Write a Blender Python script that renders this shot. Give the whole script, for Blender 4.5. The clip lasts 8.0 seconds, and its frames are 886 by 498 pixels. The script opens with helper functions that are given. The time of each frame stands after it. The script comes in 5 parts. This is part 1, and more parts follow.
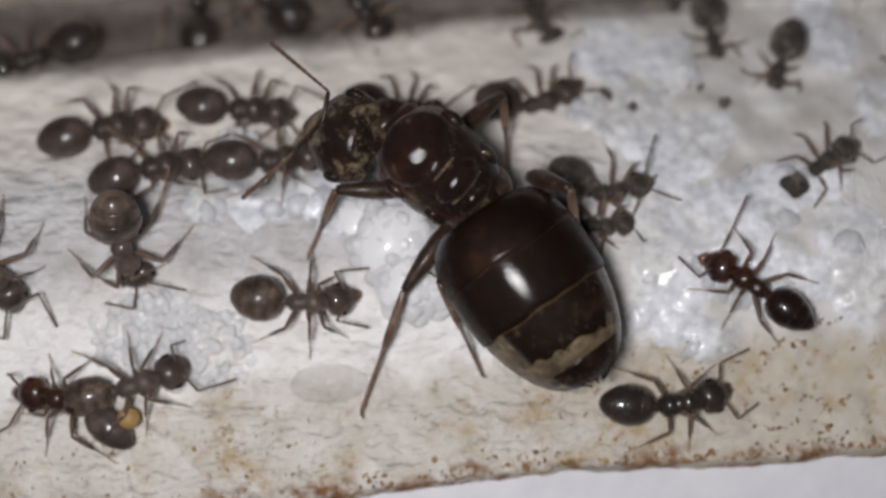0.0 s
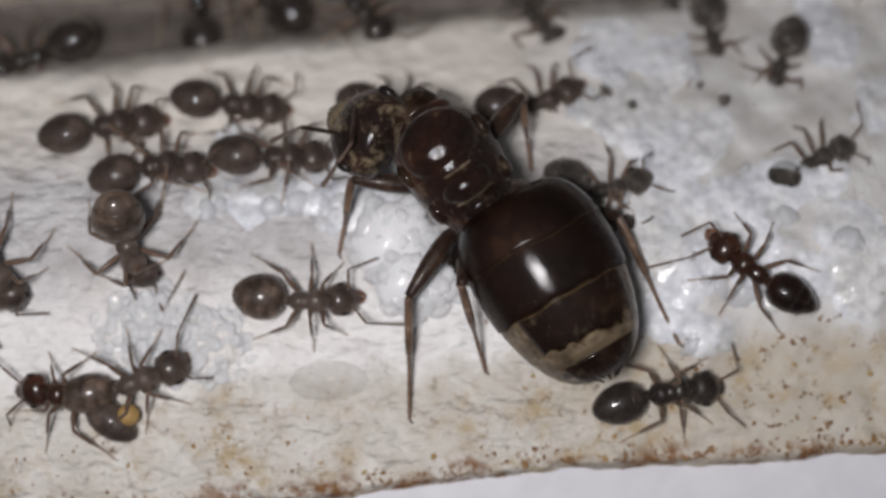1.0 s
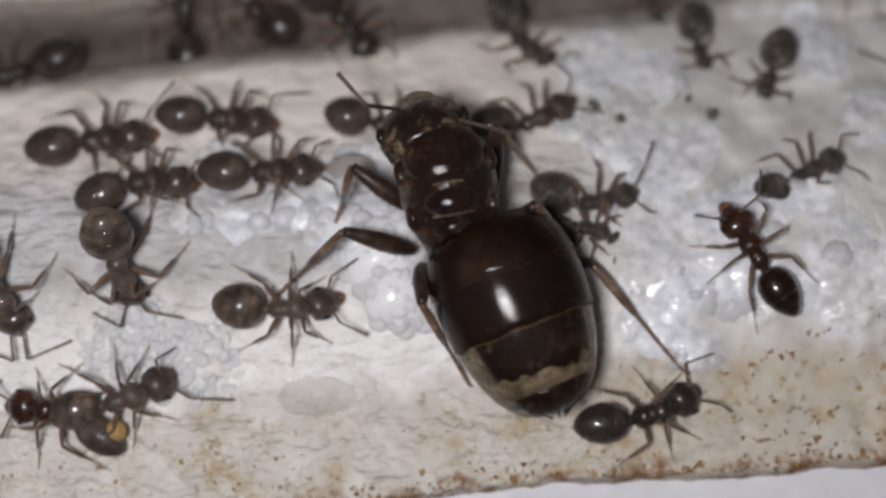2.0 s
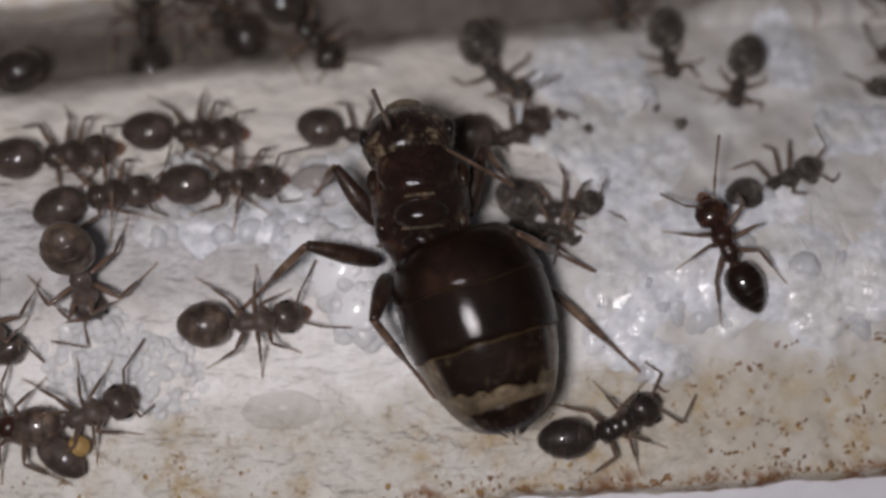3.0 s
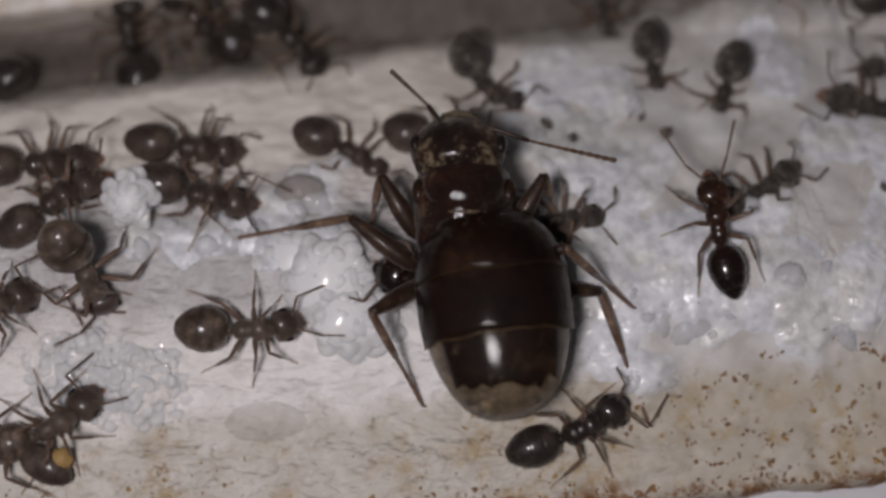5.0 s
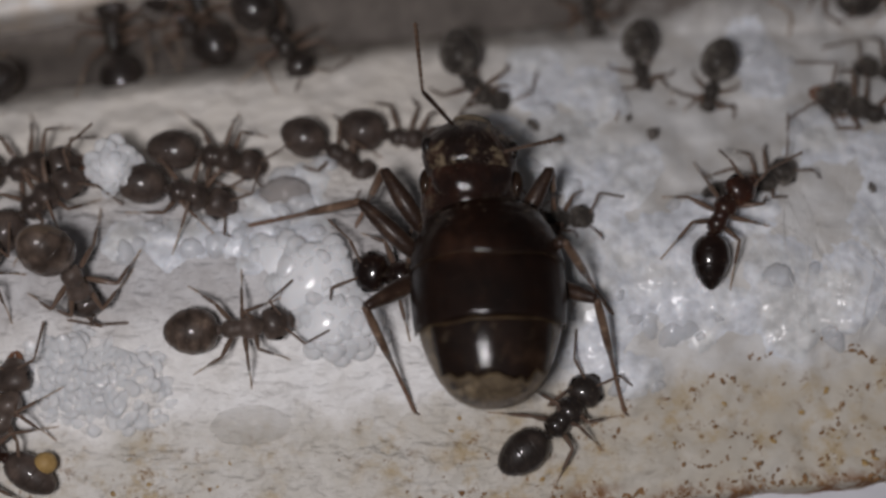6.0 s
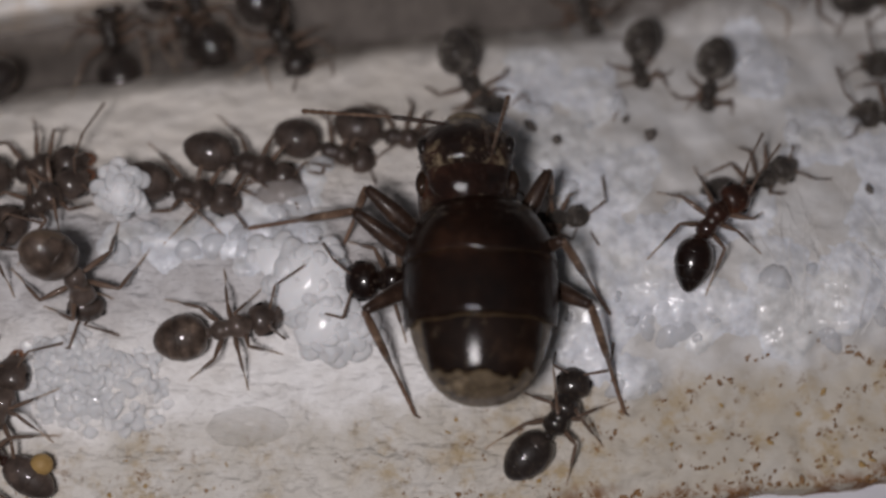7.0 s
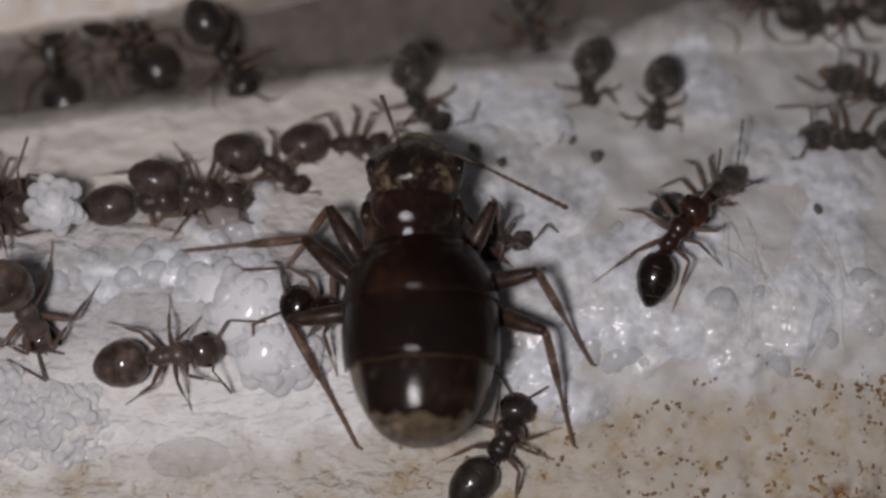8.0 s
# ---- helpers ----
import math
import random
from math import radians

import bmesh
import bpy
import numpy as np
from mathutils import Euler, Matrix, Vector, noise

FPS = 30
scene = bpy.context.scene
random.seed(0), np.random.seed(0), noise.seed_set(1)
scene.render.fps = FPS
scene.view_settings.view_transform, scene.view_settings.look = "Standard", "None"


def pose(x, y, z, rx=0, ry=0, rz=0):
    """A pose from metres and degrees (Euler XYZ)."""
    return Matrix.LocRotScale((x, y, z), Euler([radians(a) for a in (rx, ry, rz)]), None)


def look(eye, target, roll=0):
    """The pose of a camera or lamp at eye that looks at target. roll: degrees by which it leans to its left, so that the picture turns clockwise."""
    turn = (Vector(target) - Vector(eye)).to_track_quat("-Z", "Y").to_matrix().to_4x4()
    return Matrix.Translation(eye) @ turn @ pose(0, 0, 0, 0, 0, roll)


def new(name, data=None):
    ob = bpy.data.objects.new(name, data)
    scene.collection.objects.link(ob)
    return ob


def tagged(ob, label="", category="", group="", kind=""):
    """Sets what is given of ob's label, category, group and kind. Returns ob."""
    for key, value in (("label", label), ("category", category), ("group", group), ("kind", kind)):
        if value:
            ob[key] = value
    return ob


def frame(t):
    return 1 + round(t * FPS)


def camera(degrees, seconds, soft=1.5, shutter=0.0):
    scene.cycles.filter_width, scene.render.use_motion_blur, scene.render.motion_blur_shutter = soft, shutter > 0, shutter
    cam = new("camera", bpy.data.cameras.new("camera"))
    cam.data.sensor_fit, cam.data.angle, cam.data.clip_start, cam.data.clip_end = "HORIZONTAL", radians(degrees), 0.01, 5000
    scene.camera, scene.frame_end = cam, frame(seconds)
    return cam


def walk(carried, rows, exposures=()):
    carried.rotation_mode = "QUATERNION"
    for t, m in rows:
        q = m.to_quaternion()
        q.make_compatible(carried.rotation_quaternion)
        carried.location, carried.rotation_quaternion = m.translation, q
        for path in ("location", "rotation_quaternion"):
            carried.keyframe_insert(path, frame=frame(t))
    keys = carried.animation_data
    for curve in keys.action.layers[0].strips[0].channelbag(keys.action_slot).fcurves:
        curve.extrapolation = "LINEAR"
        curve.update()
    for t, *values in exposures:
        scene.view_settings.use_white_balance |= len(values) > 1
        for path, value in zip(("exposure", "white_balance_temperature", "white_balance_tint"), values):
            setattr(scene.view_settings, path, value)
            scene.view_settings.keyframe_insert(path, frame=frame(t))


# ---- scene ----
cam = camera(30, 8.0, soft=2.8)
cam.data.dof.use_dof, cam.data.dof.focus_distance, cam.data.dof.aperture_fstop = True, 0.0398, 38
walk(cam, [
    (0.0, pose(0.000000, 0.000000, 0.041799, 0.000, 0.000, 0.000)),
    (0.5, pose(0.000365, -0.000280, 0.041804, 0.332, 0.473, -0.036)),
    (1.0, pose(0.000416, -0.000323, 0.041825, 0.343, 0.537, -0.040)),
    (1.5, pose(0.000359, -0.000094, 0.041849, 0.321, 0.417, -0.067)),
    (3.0, pose(0.001162, 0.000560, 0.041450, 0.071, -0.033, -0.316)),
    (3.5, pose(0.001420, 0.000970, 0.041448, -0.225, 0.076, -0.368)),
    (4.0, pose(0.001396, 0.000725, 0.041445, 0.024, 0.044, -0.351)),
    (5.5, pose(0.001579, 0.001113, 0.041134, -0.269, -0.253, -0.467)),
    (6.0, pose(0.001606, 0.001025, 0.041028, -0.140, -0.453, -0.542)),
    (6.5, pose(0.001558, 0.000951, 0.041010, 0.013, -0.598, -0.546)),
    (7.0, pose(0.001661, 0.001107, 0.040988, -0.212, -0.491, -0.519)),
    (7.5, pose(0.001842, 0.000986, 0.040775, -0.081, -0.730, -0.613)),
    (8.0, pose(0.003058, 0.001484, 0.040478, 0.115, -0.524, -1.123)),
], exposures=[(0, 0.04, 6450, 8), (1.5, 0.02, 6450, 9), (3, -0.28, 6550, 12), (3.5, -0.48, 6650, 14), (5.5, -0.48, 6600, 13), (6, -0.48, 6450, 10), (6.5, -0.47, 6500, 11), (8, -0.46, 6550, 13)])

# ---- light: a small work lamp above the nest, and the dim room round it ----
MM = 0.001
world = bpy.data.worlds.new("room")
world.use_nodes = True
world.node_tree.nodes["Background"].inputs[0].default_value = (0.95, 0.94, 1.0, 1)
world.node_tree.nodes["Background"].inputs[1].default_value = 0.045
scene.world = world


def lamp(name, eye, target, size, watts, colour):
    data = bpy.data.lights.new(name, "AREA")
    data.shape, data.size, data.energy, data.color = "DISK", size * MM, watts, colour
    ob = new(name, data)
    ob.matrix_basis = look([c * MM for c in eye], [c * MM for c in target])
    return ob


lamp("work_lamp", (-6, -1.0, 48), (-0.8, -0.2, 0), 7.5, 0.0172, (1.0, 0.955, 0.96))


# ---- materials (patterns in millimetres) ----
def base_material(name, rough, coat=0.0, specular=0.5):
    m = bpy.data.materials.new(name)
    m.use_nodes = True
    tree = m.node_tree
    bsdf = tree.nodes["Principled BSDF"]
    bsdf.inputs["Roughness"].default_value = rough
    bsdf.inputs["Coat Weight"].default_value = coat
    bsdf.inputs["Specular IOR Level"].default_value = specular
    coords = tree.nodes.new("ShaderNodeTexCoord")
    scaled = tree.nodes.new("ShaderNodeMapping")
    scaled.inputs["Scale"].default_value = (1000, 1000, 1000)
    tree.links.new(coords.outputs["Object"], scaled.inputs["Vector"])
    return m, tree, bsdf, scaled


def noise_node(tree, vec, scale, detail=4.0, rough=0.6, stretch=None):
    n = tree.nodes.new("ShaderNodeTexNoise")
    n.inputs["Scale"].default_value, n.inputs["Detail"].default_value = scale, detail
    n.inputs["Roughness"].default_value = rough
    out = vec.outputs[0]
    if stretch:
        mp = tree.nodes.new("ShaderNodeMapping")
        mp.inputs["Scale"].default_value = stretch
        tree.links.new(out, mp.inputs["Vector"])
        out = mp.outputs[0]
    tree.links.new(out, n.inputs["Vector"])
    return n.outputs["Fac"]


def ramp(tree, fac, stops):
    r = tree.nodes.new("ShaderNodeValToRGB")
    els = r.color_ramp.elements
    while len(els) < len(stops):
        els.new(0.5)
    for e, (p, c) in zip(els, stops):
        e.position, e.color = p, (*c, 1)
    tree.links.new(fac, r.inputs["Fac"])
    return r.outputs["Color"]


def mix(tree, fac, a, b, mode="MIX"):
    n = tree.nodes.new("ShaderNodeMix")
    n.data_type, n.blend_type = "RGBA", mode
    for sock, v in ((n.inputs[0], fac), (n.inputs[6], a), (n.inputs[7], b)):
        if isinstance(v, (int, float)):
            sock.default_value = v
        elif isinstance(v, tuple):
            sock.default_value = (*v, 1)
        else:
            tree.links.new(v, sock)
    return n.outputs[2]


def bump(tree, bsdf, height, strength, distance, film=0.5):
    """Fine relief; the glossy film over it follows it only in part."""
    b = tree.nodes.new("ShaderNodeBump")
    b.inputs["Strength"].default_value, b.inputs["Distance"].default_value = strength, distance * MM
    tree.links.new(height, b.inputs["Height"])
    tree.links.new(b.outputs["Normal"], bsdf.inputs["Normal"])
    c = tree.nodes.new("ShaderNodeBump")
    c.inputs["Strength"].default_value, c.inputs["Distance"].default_value = strength * film, distance * MM
    tree.links.new(height, c.inputs["Height"])
    tree.links.new(c.outputs["Normal"], bsdf.inputs["Coat Normal"])


def cuticle(name, dark, mid, light, rough, coat=0.3, sheen=0.0, fine=9.0, relief=0.03, blotch=None, broad=0.9, polish=0.12, grain=0.3, gloss=0.22, cover=0.60, bands=0.0):
    m, tree, bsdf, vec = base_material(name, rough, coat, gloss)
    bsdf.inputs["Coat Roughness"].default_value = polish
    bsdf.inputs["Sheen Weight"].default_value = sheen
    bsdf.inputs["Sheen Roughness"].default_value = 0.4
    bsdf.inputs["Sheen Tint"].default_value = (0.75, 0.70, 0.68, 1)
    big = noise_node(tree, vec, broad, 3)
    small = noise_node(tree, vec, fine, 5, 0.7)
    col = ramp(tree, big, [(0.3, dark), (0.55, mid), (0.8, light)])
    col = mix(tree, grain, col, ramp(tree, small, [(0.3, (0.45, 0.42, 0.4)), (0.7, (1.5, 1.45, 1.4))]), "MULTIPLY")
    if bands:
        # darker rings across the hind body
        stripe = tree.nodes.new("ShaderNodeTexWave")
        stripe.wave_type, stripe.bands_direction = "BANDS", "X"
        stripe.inputs["Scale"].default_value = bands
        stripe.inputs["Distortion"].default_value, stripe.inputs["Detail"].default_value = 3.5, 4.0
        stripe.inputs["Detail Scale"].default_value = 1.5
        tree.links.new(vec.outputs[0], stripe.inputs["Vector"])
        col = mix(tree, 0.55, col, ramp(tree, stripe.outputs["Fac"], [(0.1, (0.60, 0.57, 0.55)), (0.8, (1.15, 1.12, 1.1))]), "MULTIPLY")
    if blotch:
        spots = ramp(tree, noise_node(tree, vec, 1.7, 6, 0.75), [(cover, (0, 0, 0)), (cover + 0.12, (1, 1, 1))])
        col = mix(tree, spots, col, blotch)
    tree.links.new(col, bsdf.inputs["Base Color"])
    bump(tree, bsdf, small, 0.6, relief, 0.12)
    return m


CUTICLE = cuticle("worker_cuticle", (0.054, 0.040, 0.033), (0.122, 0.092, 0.078), (0.215, 0.165, 0.14), 0.46, 0.45, 0.10, 5.0, 0.03, None, 1.6, 0.07)
GASTER_SKIN = cuticle("worker_gaster_cuticle", (0.036, 0.026, 0.021), (0.098, 0.072, 0.058), (0.25, 0.19, 0.15), 0.44, 0.55, 0.06, 6.0, 0.03, None, 2.2, 0.07, 0.5, bands=0.95)
CUTICLE_RED = cuticle("reddish_cuticle", (0.016, 0.008, 0.006), (0.042, 0.016, 0.010), (0.10, 0.036, 0.017), 0.34, 0.9, 0.0, 6.0, 0.01, None, 1.3, 0.06)
# darker worker cuticle; ants in the shaded channel have their shade in it
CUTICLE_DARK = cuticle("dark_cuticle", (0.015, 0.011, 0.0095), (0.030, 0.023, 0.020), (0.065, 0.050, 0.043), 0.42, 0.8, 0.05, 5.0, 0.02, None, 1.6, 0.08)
CUTICLE_DUSK = cuticle("dusky_cuticle", (0.030, 0.022, 0.019), (0.068, 0.050, 0.042), (0.14, 0.104, 0.086), 0.46, 0.5, 0.08, 5.0, 0.03, None, 1.8, 0.07)
DUSTY = cuticle("dusty_cuticle", (0.030, 0.026, 0.024), (0.062, 0.054, 0.048), (0.125, 0.110, 0.096), 0.75, 0.12, 0.35, 7.0, 0.10, (0.22, 0.20, 0.175), 2.4, 0.2, 0.6, 0.15, 0.54)
CUTICLE_BLACK = cuticle("glossy_black_cuticle", (0.006, 0.003, 0.0025), (0.012, 0.0055, 0.004), (0.026, 0.011, 0.007), 0.3, 1.0, 0.0, 6.0, 0.006, None, 1.2, 0.07)
QUEEN_GASTER = cuticle("queen_gaster_cuticle", (0.0046, 0.0015, 0.0008), (0.0125, 0.0047, 0.0023), (0.042, 0.018, 0.0098), 0.44, 0.42, 0.0, 10.0, 0.075, (0.040, 0.022, 0.013), 0.9, 0.13, 0.75, 0.10, 0.60)
QUEEN_BLOTCHED = cuticle("queen_blotched_cuticle", (0.006, 0.0026, 0.0015), (0.0155, 0.0072, 0.0040), (0.058, 0.034, 0.020), 0.42, 0.4, 0.0, 9.0, 0.07, (0.105, 0.078, 0.049), 1.2, 0.14, 0.75, 0.10, 0.585)
QUEEN_THORAX = cuticle("queen_thorax_cuticle", (0.005, 0.0024, 0.0018), (0.020, 0.0076, 0.0046), (0.088, 0.029, 0.014), 0.46, 0.45, 0.12, 4.2, 0.30, (0.12, 0.092, 0.06), 0.8, 0.10, 0.75, 0.12, 0.58)
QUEEN_HEAD = cuticle("queen_head_cuticle", (0.006, 0.0033, 0.0025), (0.017, 0.0085, 0.006), (0.062, 0.026, 0.015), 0.5, 0.35, 0.15, 4.2, 0.22, (0.23, 0.18, 0.115), 0.9, 0.12, 0.75, 0.12, 0.53)
MEMBRANE = cuticle("pale_membrane", (0.075, 0.054, 0.033), (0.17, 0.13, 0.082), (0.38, 0.31, 0.21), 0.42, 0.5, 0.0, 5.0, 0.16, (0.026, 0.016, 0.010), 1.9, 0.12, 0.8, 0.3, 0.51)
GOLD_EDGE = cuticle("golden_plate_edge", (0.07, 0.045, 0.02), (0.15, 0.10, 0.045), (0.26, 0.185, 0.09), 0.4, 0.3, 0.0, 8.0, 0.03, None, 2.0, 0.15, 0.6)
UNDERSKIN = cuticle("brown_underskin", (0.09, 0.062, 0.044), (0.15, 0.108, 0.078), (0.23, 0.17, 0.125), 0.45, 0.2, 0.1)
LEG = cuticle("leg_cuticle", (0.085, 0.055, 0.040), (0.185, 0.125, 0.092), (0.31, 0.22, 0.165), 0.42, 0.5, 0.08)
TARSUS = cuticle("tarsus_cuticle", (0.30, 0.215, 0.15), (0.44, 0.33, 0.24), (0.58, 0.46, 0.36), 0.5, 0.1, 0.05)
EYE = cuticle("eye", (0.01, 0.008, 0.008), (0.014, 0.011, 0.01), (0.02, 0.016, 0.015), 0.25, 0.3, 0.0, 40.0, 0.01)
JAW = cuticle("jaw", (0.12, 0.055, 0.032), (0.22, 0.105, 0.062), (0.34, 0.18, 0.11), 0.35, 0.2)
HAIR = cuticle("body_hair", (0.10, 0.075, 0.052), (0.19, 0.145, 0.105), (0.32, 0.26, 0.20), 0.5, 0.0)


def waxy(name, low, high, rough, scatter, deep=0.45, coat=0.6, clear=0.0, polish=0.12):
    m, tree, bsdf, vec = base_material(name, rough, coat, 0.25)
    bsdf.inputs["Coat Roughness"].default_value = polish
    bsdf.inputs["Alpha"].default_value = 1.0 - clear
    bsdf.inputs["Subsurface Weight"].default_value = scatter
    bsdf.inputs["Subsurface Radius"].default_value = (1.0, 0.9, 0.85)
    bsdf.inputs["Subsurface Scale"].default_value = deep * MM
    n = noise_node(tree, vec, 1.4, 4)
    tree.links.new(ramp(tree, n, [(0.3, low), (0.7, high)]), bsdf.inputs["Base Color"])
    bump(tree, bsdf, noise_node(tree, vec, 6, 3), 0.35, 0.03, 0.25)
    return m


EGG = waxy("egg_skin", (0.86, 0.87, 0.895), (0.93, 0.935, 0.95), 0.36, 0.25, 0.12, 0.6, 0.45, 0.05)
JELLY = waxy("egg_film", (0.83, 0.84, 0.865), (0.91, 0.915, 0.935), 0.4, 0.25, 0.12, 0.5, 0.0, 0.06)
LARVA = waxy("larva_skin", (0.66, 0.675, 0.71), (0.84, 0.85, 0.875), 0.36, 0.3, 0.2, 0.6, 0.45)
GRUB = waxy("dull_grub_skin", (0.36, 0.325, 0.31), (0.48, 0.44, 0.42), 0.45, 0.3, 0.2, 0.4, 0.35)

BED = waxy("wet_egg_bed", (0.74, 0.755, 0.785), (0.92, 0.935, 0.965), 0.4, 0.25, 0.15, 0.25, 0.0, 0.14)
tree = BED.node_tree
skin = tree.nodes["Principled BSDF"]
vec = next(n for n in tree.nodes if n.type == "MAPPING")
col = skin.inputs["Base Color"].links[0].from_socket
col = mix(tree, 1.0, col, ramp(tree, noise_node(tree, vec, 3.2, 3), [(0.36, (0.80, 0.80, 0.80)), (0.6, (1.06, 1.06, 1.06))]), "MULTIPLY")
col = mix(tree, 1.0, col, ramp(tree, noise_node(tree, vec, 0.45, 4), [(0.42, (0.94, 0.925, 0.89)), (0.56, (1.02, 1.03, 1.06))]), "MULTIPLY")
tree.links.new(col, skin.inputs["Base Color"])
GREY_GRUB = waxy("grey_grub_skin", (0.48, 0.455, 0.42), (0.68, 0.65, 0.61), 0.6, 0.4, 0.4, 0.15, 0.8)


def plaster():
    m, tree, bsdf, vec = base_material("stained_plaster", 0.72, 0.0, 0.35)
    broad = noise_node(tree, vec, 0.22, 4)
    fine = noise_node(tree, vec, 2.6, 3, 0.5, (1.0, 1.15, 1))
    col = ramp(tree, broad, [(0.32, (0.90, 0.875, 0.845)), (0.5, (0.93, 0.92, 0.91)), (0.7, (0.95, 0.945, 0.945))])
    col = mix(tree, 0.75, col, ramp(tree, fine, [(0.3, (0.93, 0.92, 0.91)), (0.6, (1.03, 1.03, 1.03))]), "MULTIPLY")
    mottle = noise_node(tree, vec, 0.85, 5, 0.6)
    col = mix(tree, 0.6, col, ramp(tree, mottle, [(0.34, (0.90, 0.89, 0.88)), (0.56, (1.02, 1.02, 1.025))]), "MULTIPLY")
    # yellowish damp stain with brown specks along the wet side
    sep = tree.nodes.new("ShaderNodeSeparateXYZ")
    tree.links.new(vec.outputs[0], sep.inputs[0])

    def linear(a, b, c, lo, hi):
        # a*x + b*y + c, mapped from lo..hi to 0..1
        mx = tree.nodes.new("ShaderNodeMath")
        mx.operation = "MULTIPLY_ADD"
        tree.links.new(sep.outputs[0], mx.inputs[0])
        mx.inputs[1].default_value, mx.inputs[2].default_value = a, c
        my = tree.nodes.new("ShaderNodeMath")
        my.operation = "MULTIPLY_ADD"
        tree.links.new(sep.outputs[1], my.inputs[0])
        my.inputs[1].default_value = b
        tree.links.new(mx.outputs[0], my.inputs[2])
        wob = noise_node(tree, vec, 0.7, 4)
        ad = tree.nodes.new("ShaderNodeMath")
        ad.operation = "MULTIPLY_ADD"
        tree.links.new(wob, ad.inputs[0])
        ad.inputs[1].default_value = 2.2
        tree.links.new(my.outputs[0], ad.inputs[2])
        mr = tree.nodes.new("ShaderNodeMapRange")
        mr.inputs["From Min"].default_value, mr.inputs["From Max"].default_value = lo, hi
        tree.links.new(ad.outputs[0], mr.inputs["Value"])
        return mr.outputs[0]

    def times(a, b):
        n = tree.nodes.new("ShaderNodeMath")
        n.operation = "MULTIPLY"
        tree.links.new(a, n.inputs[0])
        tree.links.new(b, n.inputs[1])
        return n.outputs[0]

    # brood film dulls the plaster here; the lamp's falloff is painted in too
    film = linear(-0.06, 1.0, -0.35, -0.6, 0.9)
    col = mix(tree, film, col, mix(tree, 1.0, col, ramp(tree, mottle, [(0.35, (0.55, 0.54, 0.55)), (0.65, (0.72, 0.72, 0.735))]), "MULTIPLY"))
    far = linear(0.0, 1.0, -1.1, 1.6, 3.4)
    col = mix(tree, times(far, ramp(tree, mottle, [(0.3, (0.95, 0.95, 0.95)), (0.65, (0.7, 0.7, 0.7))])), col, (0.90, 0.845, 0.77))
    wet = linear(0.55, 0.12, -2.4, 0.2, 2.4)
    col = mix(tree, wet, col, mix(tree, ramp(tree, mottle, [(0.35, (0, 0, 0)), (0.6, (1, 1, 1))]), (0.60, 0.575, 0.545), (0.74, 0.735, 0.73)))
    stain = linear(0.08, -1.0, -4.05, -0.3, 0.45)
    cluster = ramp(tree, noise_node(tree, vec, 0.5, 5, 0.65), [(0.42, (0, 0, 0)), (0.60, (1, 1, 1))])
    damp = times(stain, cluster)
    col = mix(tree, times(stain, ramp(tree, noise_node(tree, vec, 0.9, 3, 0.5), [(0.25, (0.4, 0.4, 0.4)), (0.6, (1.0, 1.0, 1.0))])), col, (0.635, 0.60, 0.54))
    # more rust where the damp has stood longest
    rusty = linear(0.25, 0.0, -1.15, 0.0, 1.2)
    col = mix(tree, times(times(stain, rusty), ramp(tree, mottle, [(0.35, (0.95, 0.95, 0.95)), (0.65, (0.45, 0.45, 0.45))])), col, (0.54, 0.49, 0.41))
    col = mix(tree, times(damp, ramp(tree, noise_node(tree, vec, 1.5, 6, 0.7), [(0.47, (0, 0, 0)), (0.60, (0.9, 0.9, 0.9))])), col, (0.48, 0.37, 0.22))
    col = mix(tree, times(damp, ramp(tree, noise_node(tree, vec, 3.2, 6, 0.7), [(0.58, (0, 0, 0)), (0.64, (1, 1, 1))])), col, (0.24, 0.14, 0.065))
    rim = linear(0.08, -1.0, -3.9, 2.65, 3.15)
    rust = ramp(tree, noise_node(tree, vec, 1.7, 6, 0.7), [(0.44, (0, 0, 0)), (0.56, (1, 1, 1))])
    col = mix(tree, times(rim, rust), col, (0.22, 0.10, 0.035))
    # soft shade painted into the plaster along the lip of the channel
    lip_shade = linear(-0.105, 1.0, -6.5, 0.3, 1.5)
    col = mix(tree, lip_shade, col, mix(tree, mottle, (0.085, 0.073, 0.065), (0.18, 0.156, 0.138)))
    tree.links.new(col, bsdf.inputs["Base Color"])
    # the damp film fills the relief on the wet side and over the stain
    dry = tree.nodes.new("ShaderNodeMath")
    dry.operation, dry.use_clamp = "MULTIPLY_ADD", True
    tree.links.new(wet, dry.inputs[0])
    dry.inputs[1].default_value, dry.inputs[2].default_value = -0.8, 1.0
    worn = tree.nodes.new("ShaderNodeMath")
    worn.operation, worn.use_clamp = "MULTIPLY_ADD", True
    tree.links.new(far, worn.inputs[0])
    worn.inputs[1].default_value = -0.75
    tree.links.new(dry.outputs[0], worn.inputs[2])
    bump(tree, bsdf, times(noise_node(tree, vec, 2.3, 3, 0.5, (0.75, 1.4, 1)), worn.outputs[0]), 1.0, 0.32)
    return m


def plain_surface(name, low, high, rough, scale, relief):
    m, tree, bsdf, vec = base_material(name, rough)
    n = noise_node(tree, vec, scale, 6, 0.65)
    tree.links.new(ramp(tree, n, [(0.3, low), (0.7, high)]), bsdf.inputs["Base Color"])
    bump(tree, bsdf, n, 0.5, relief)
    return m


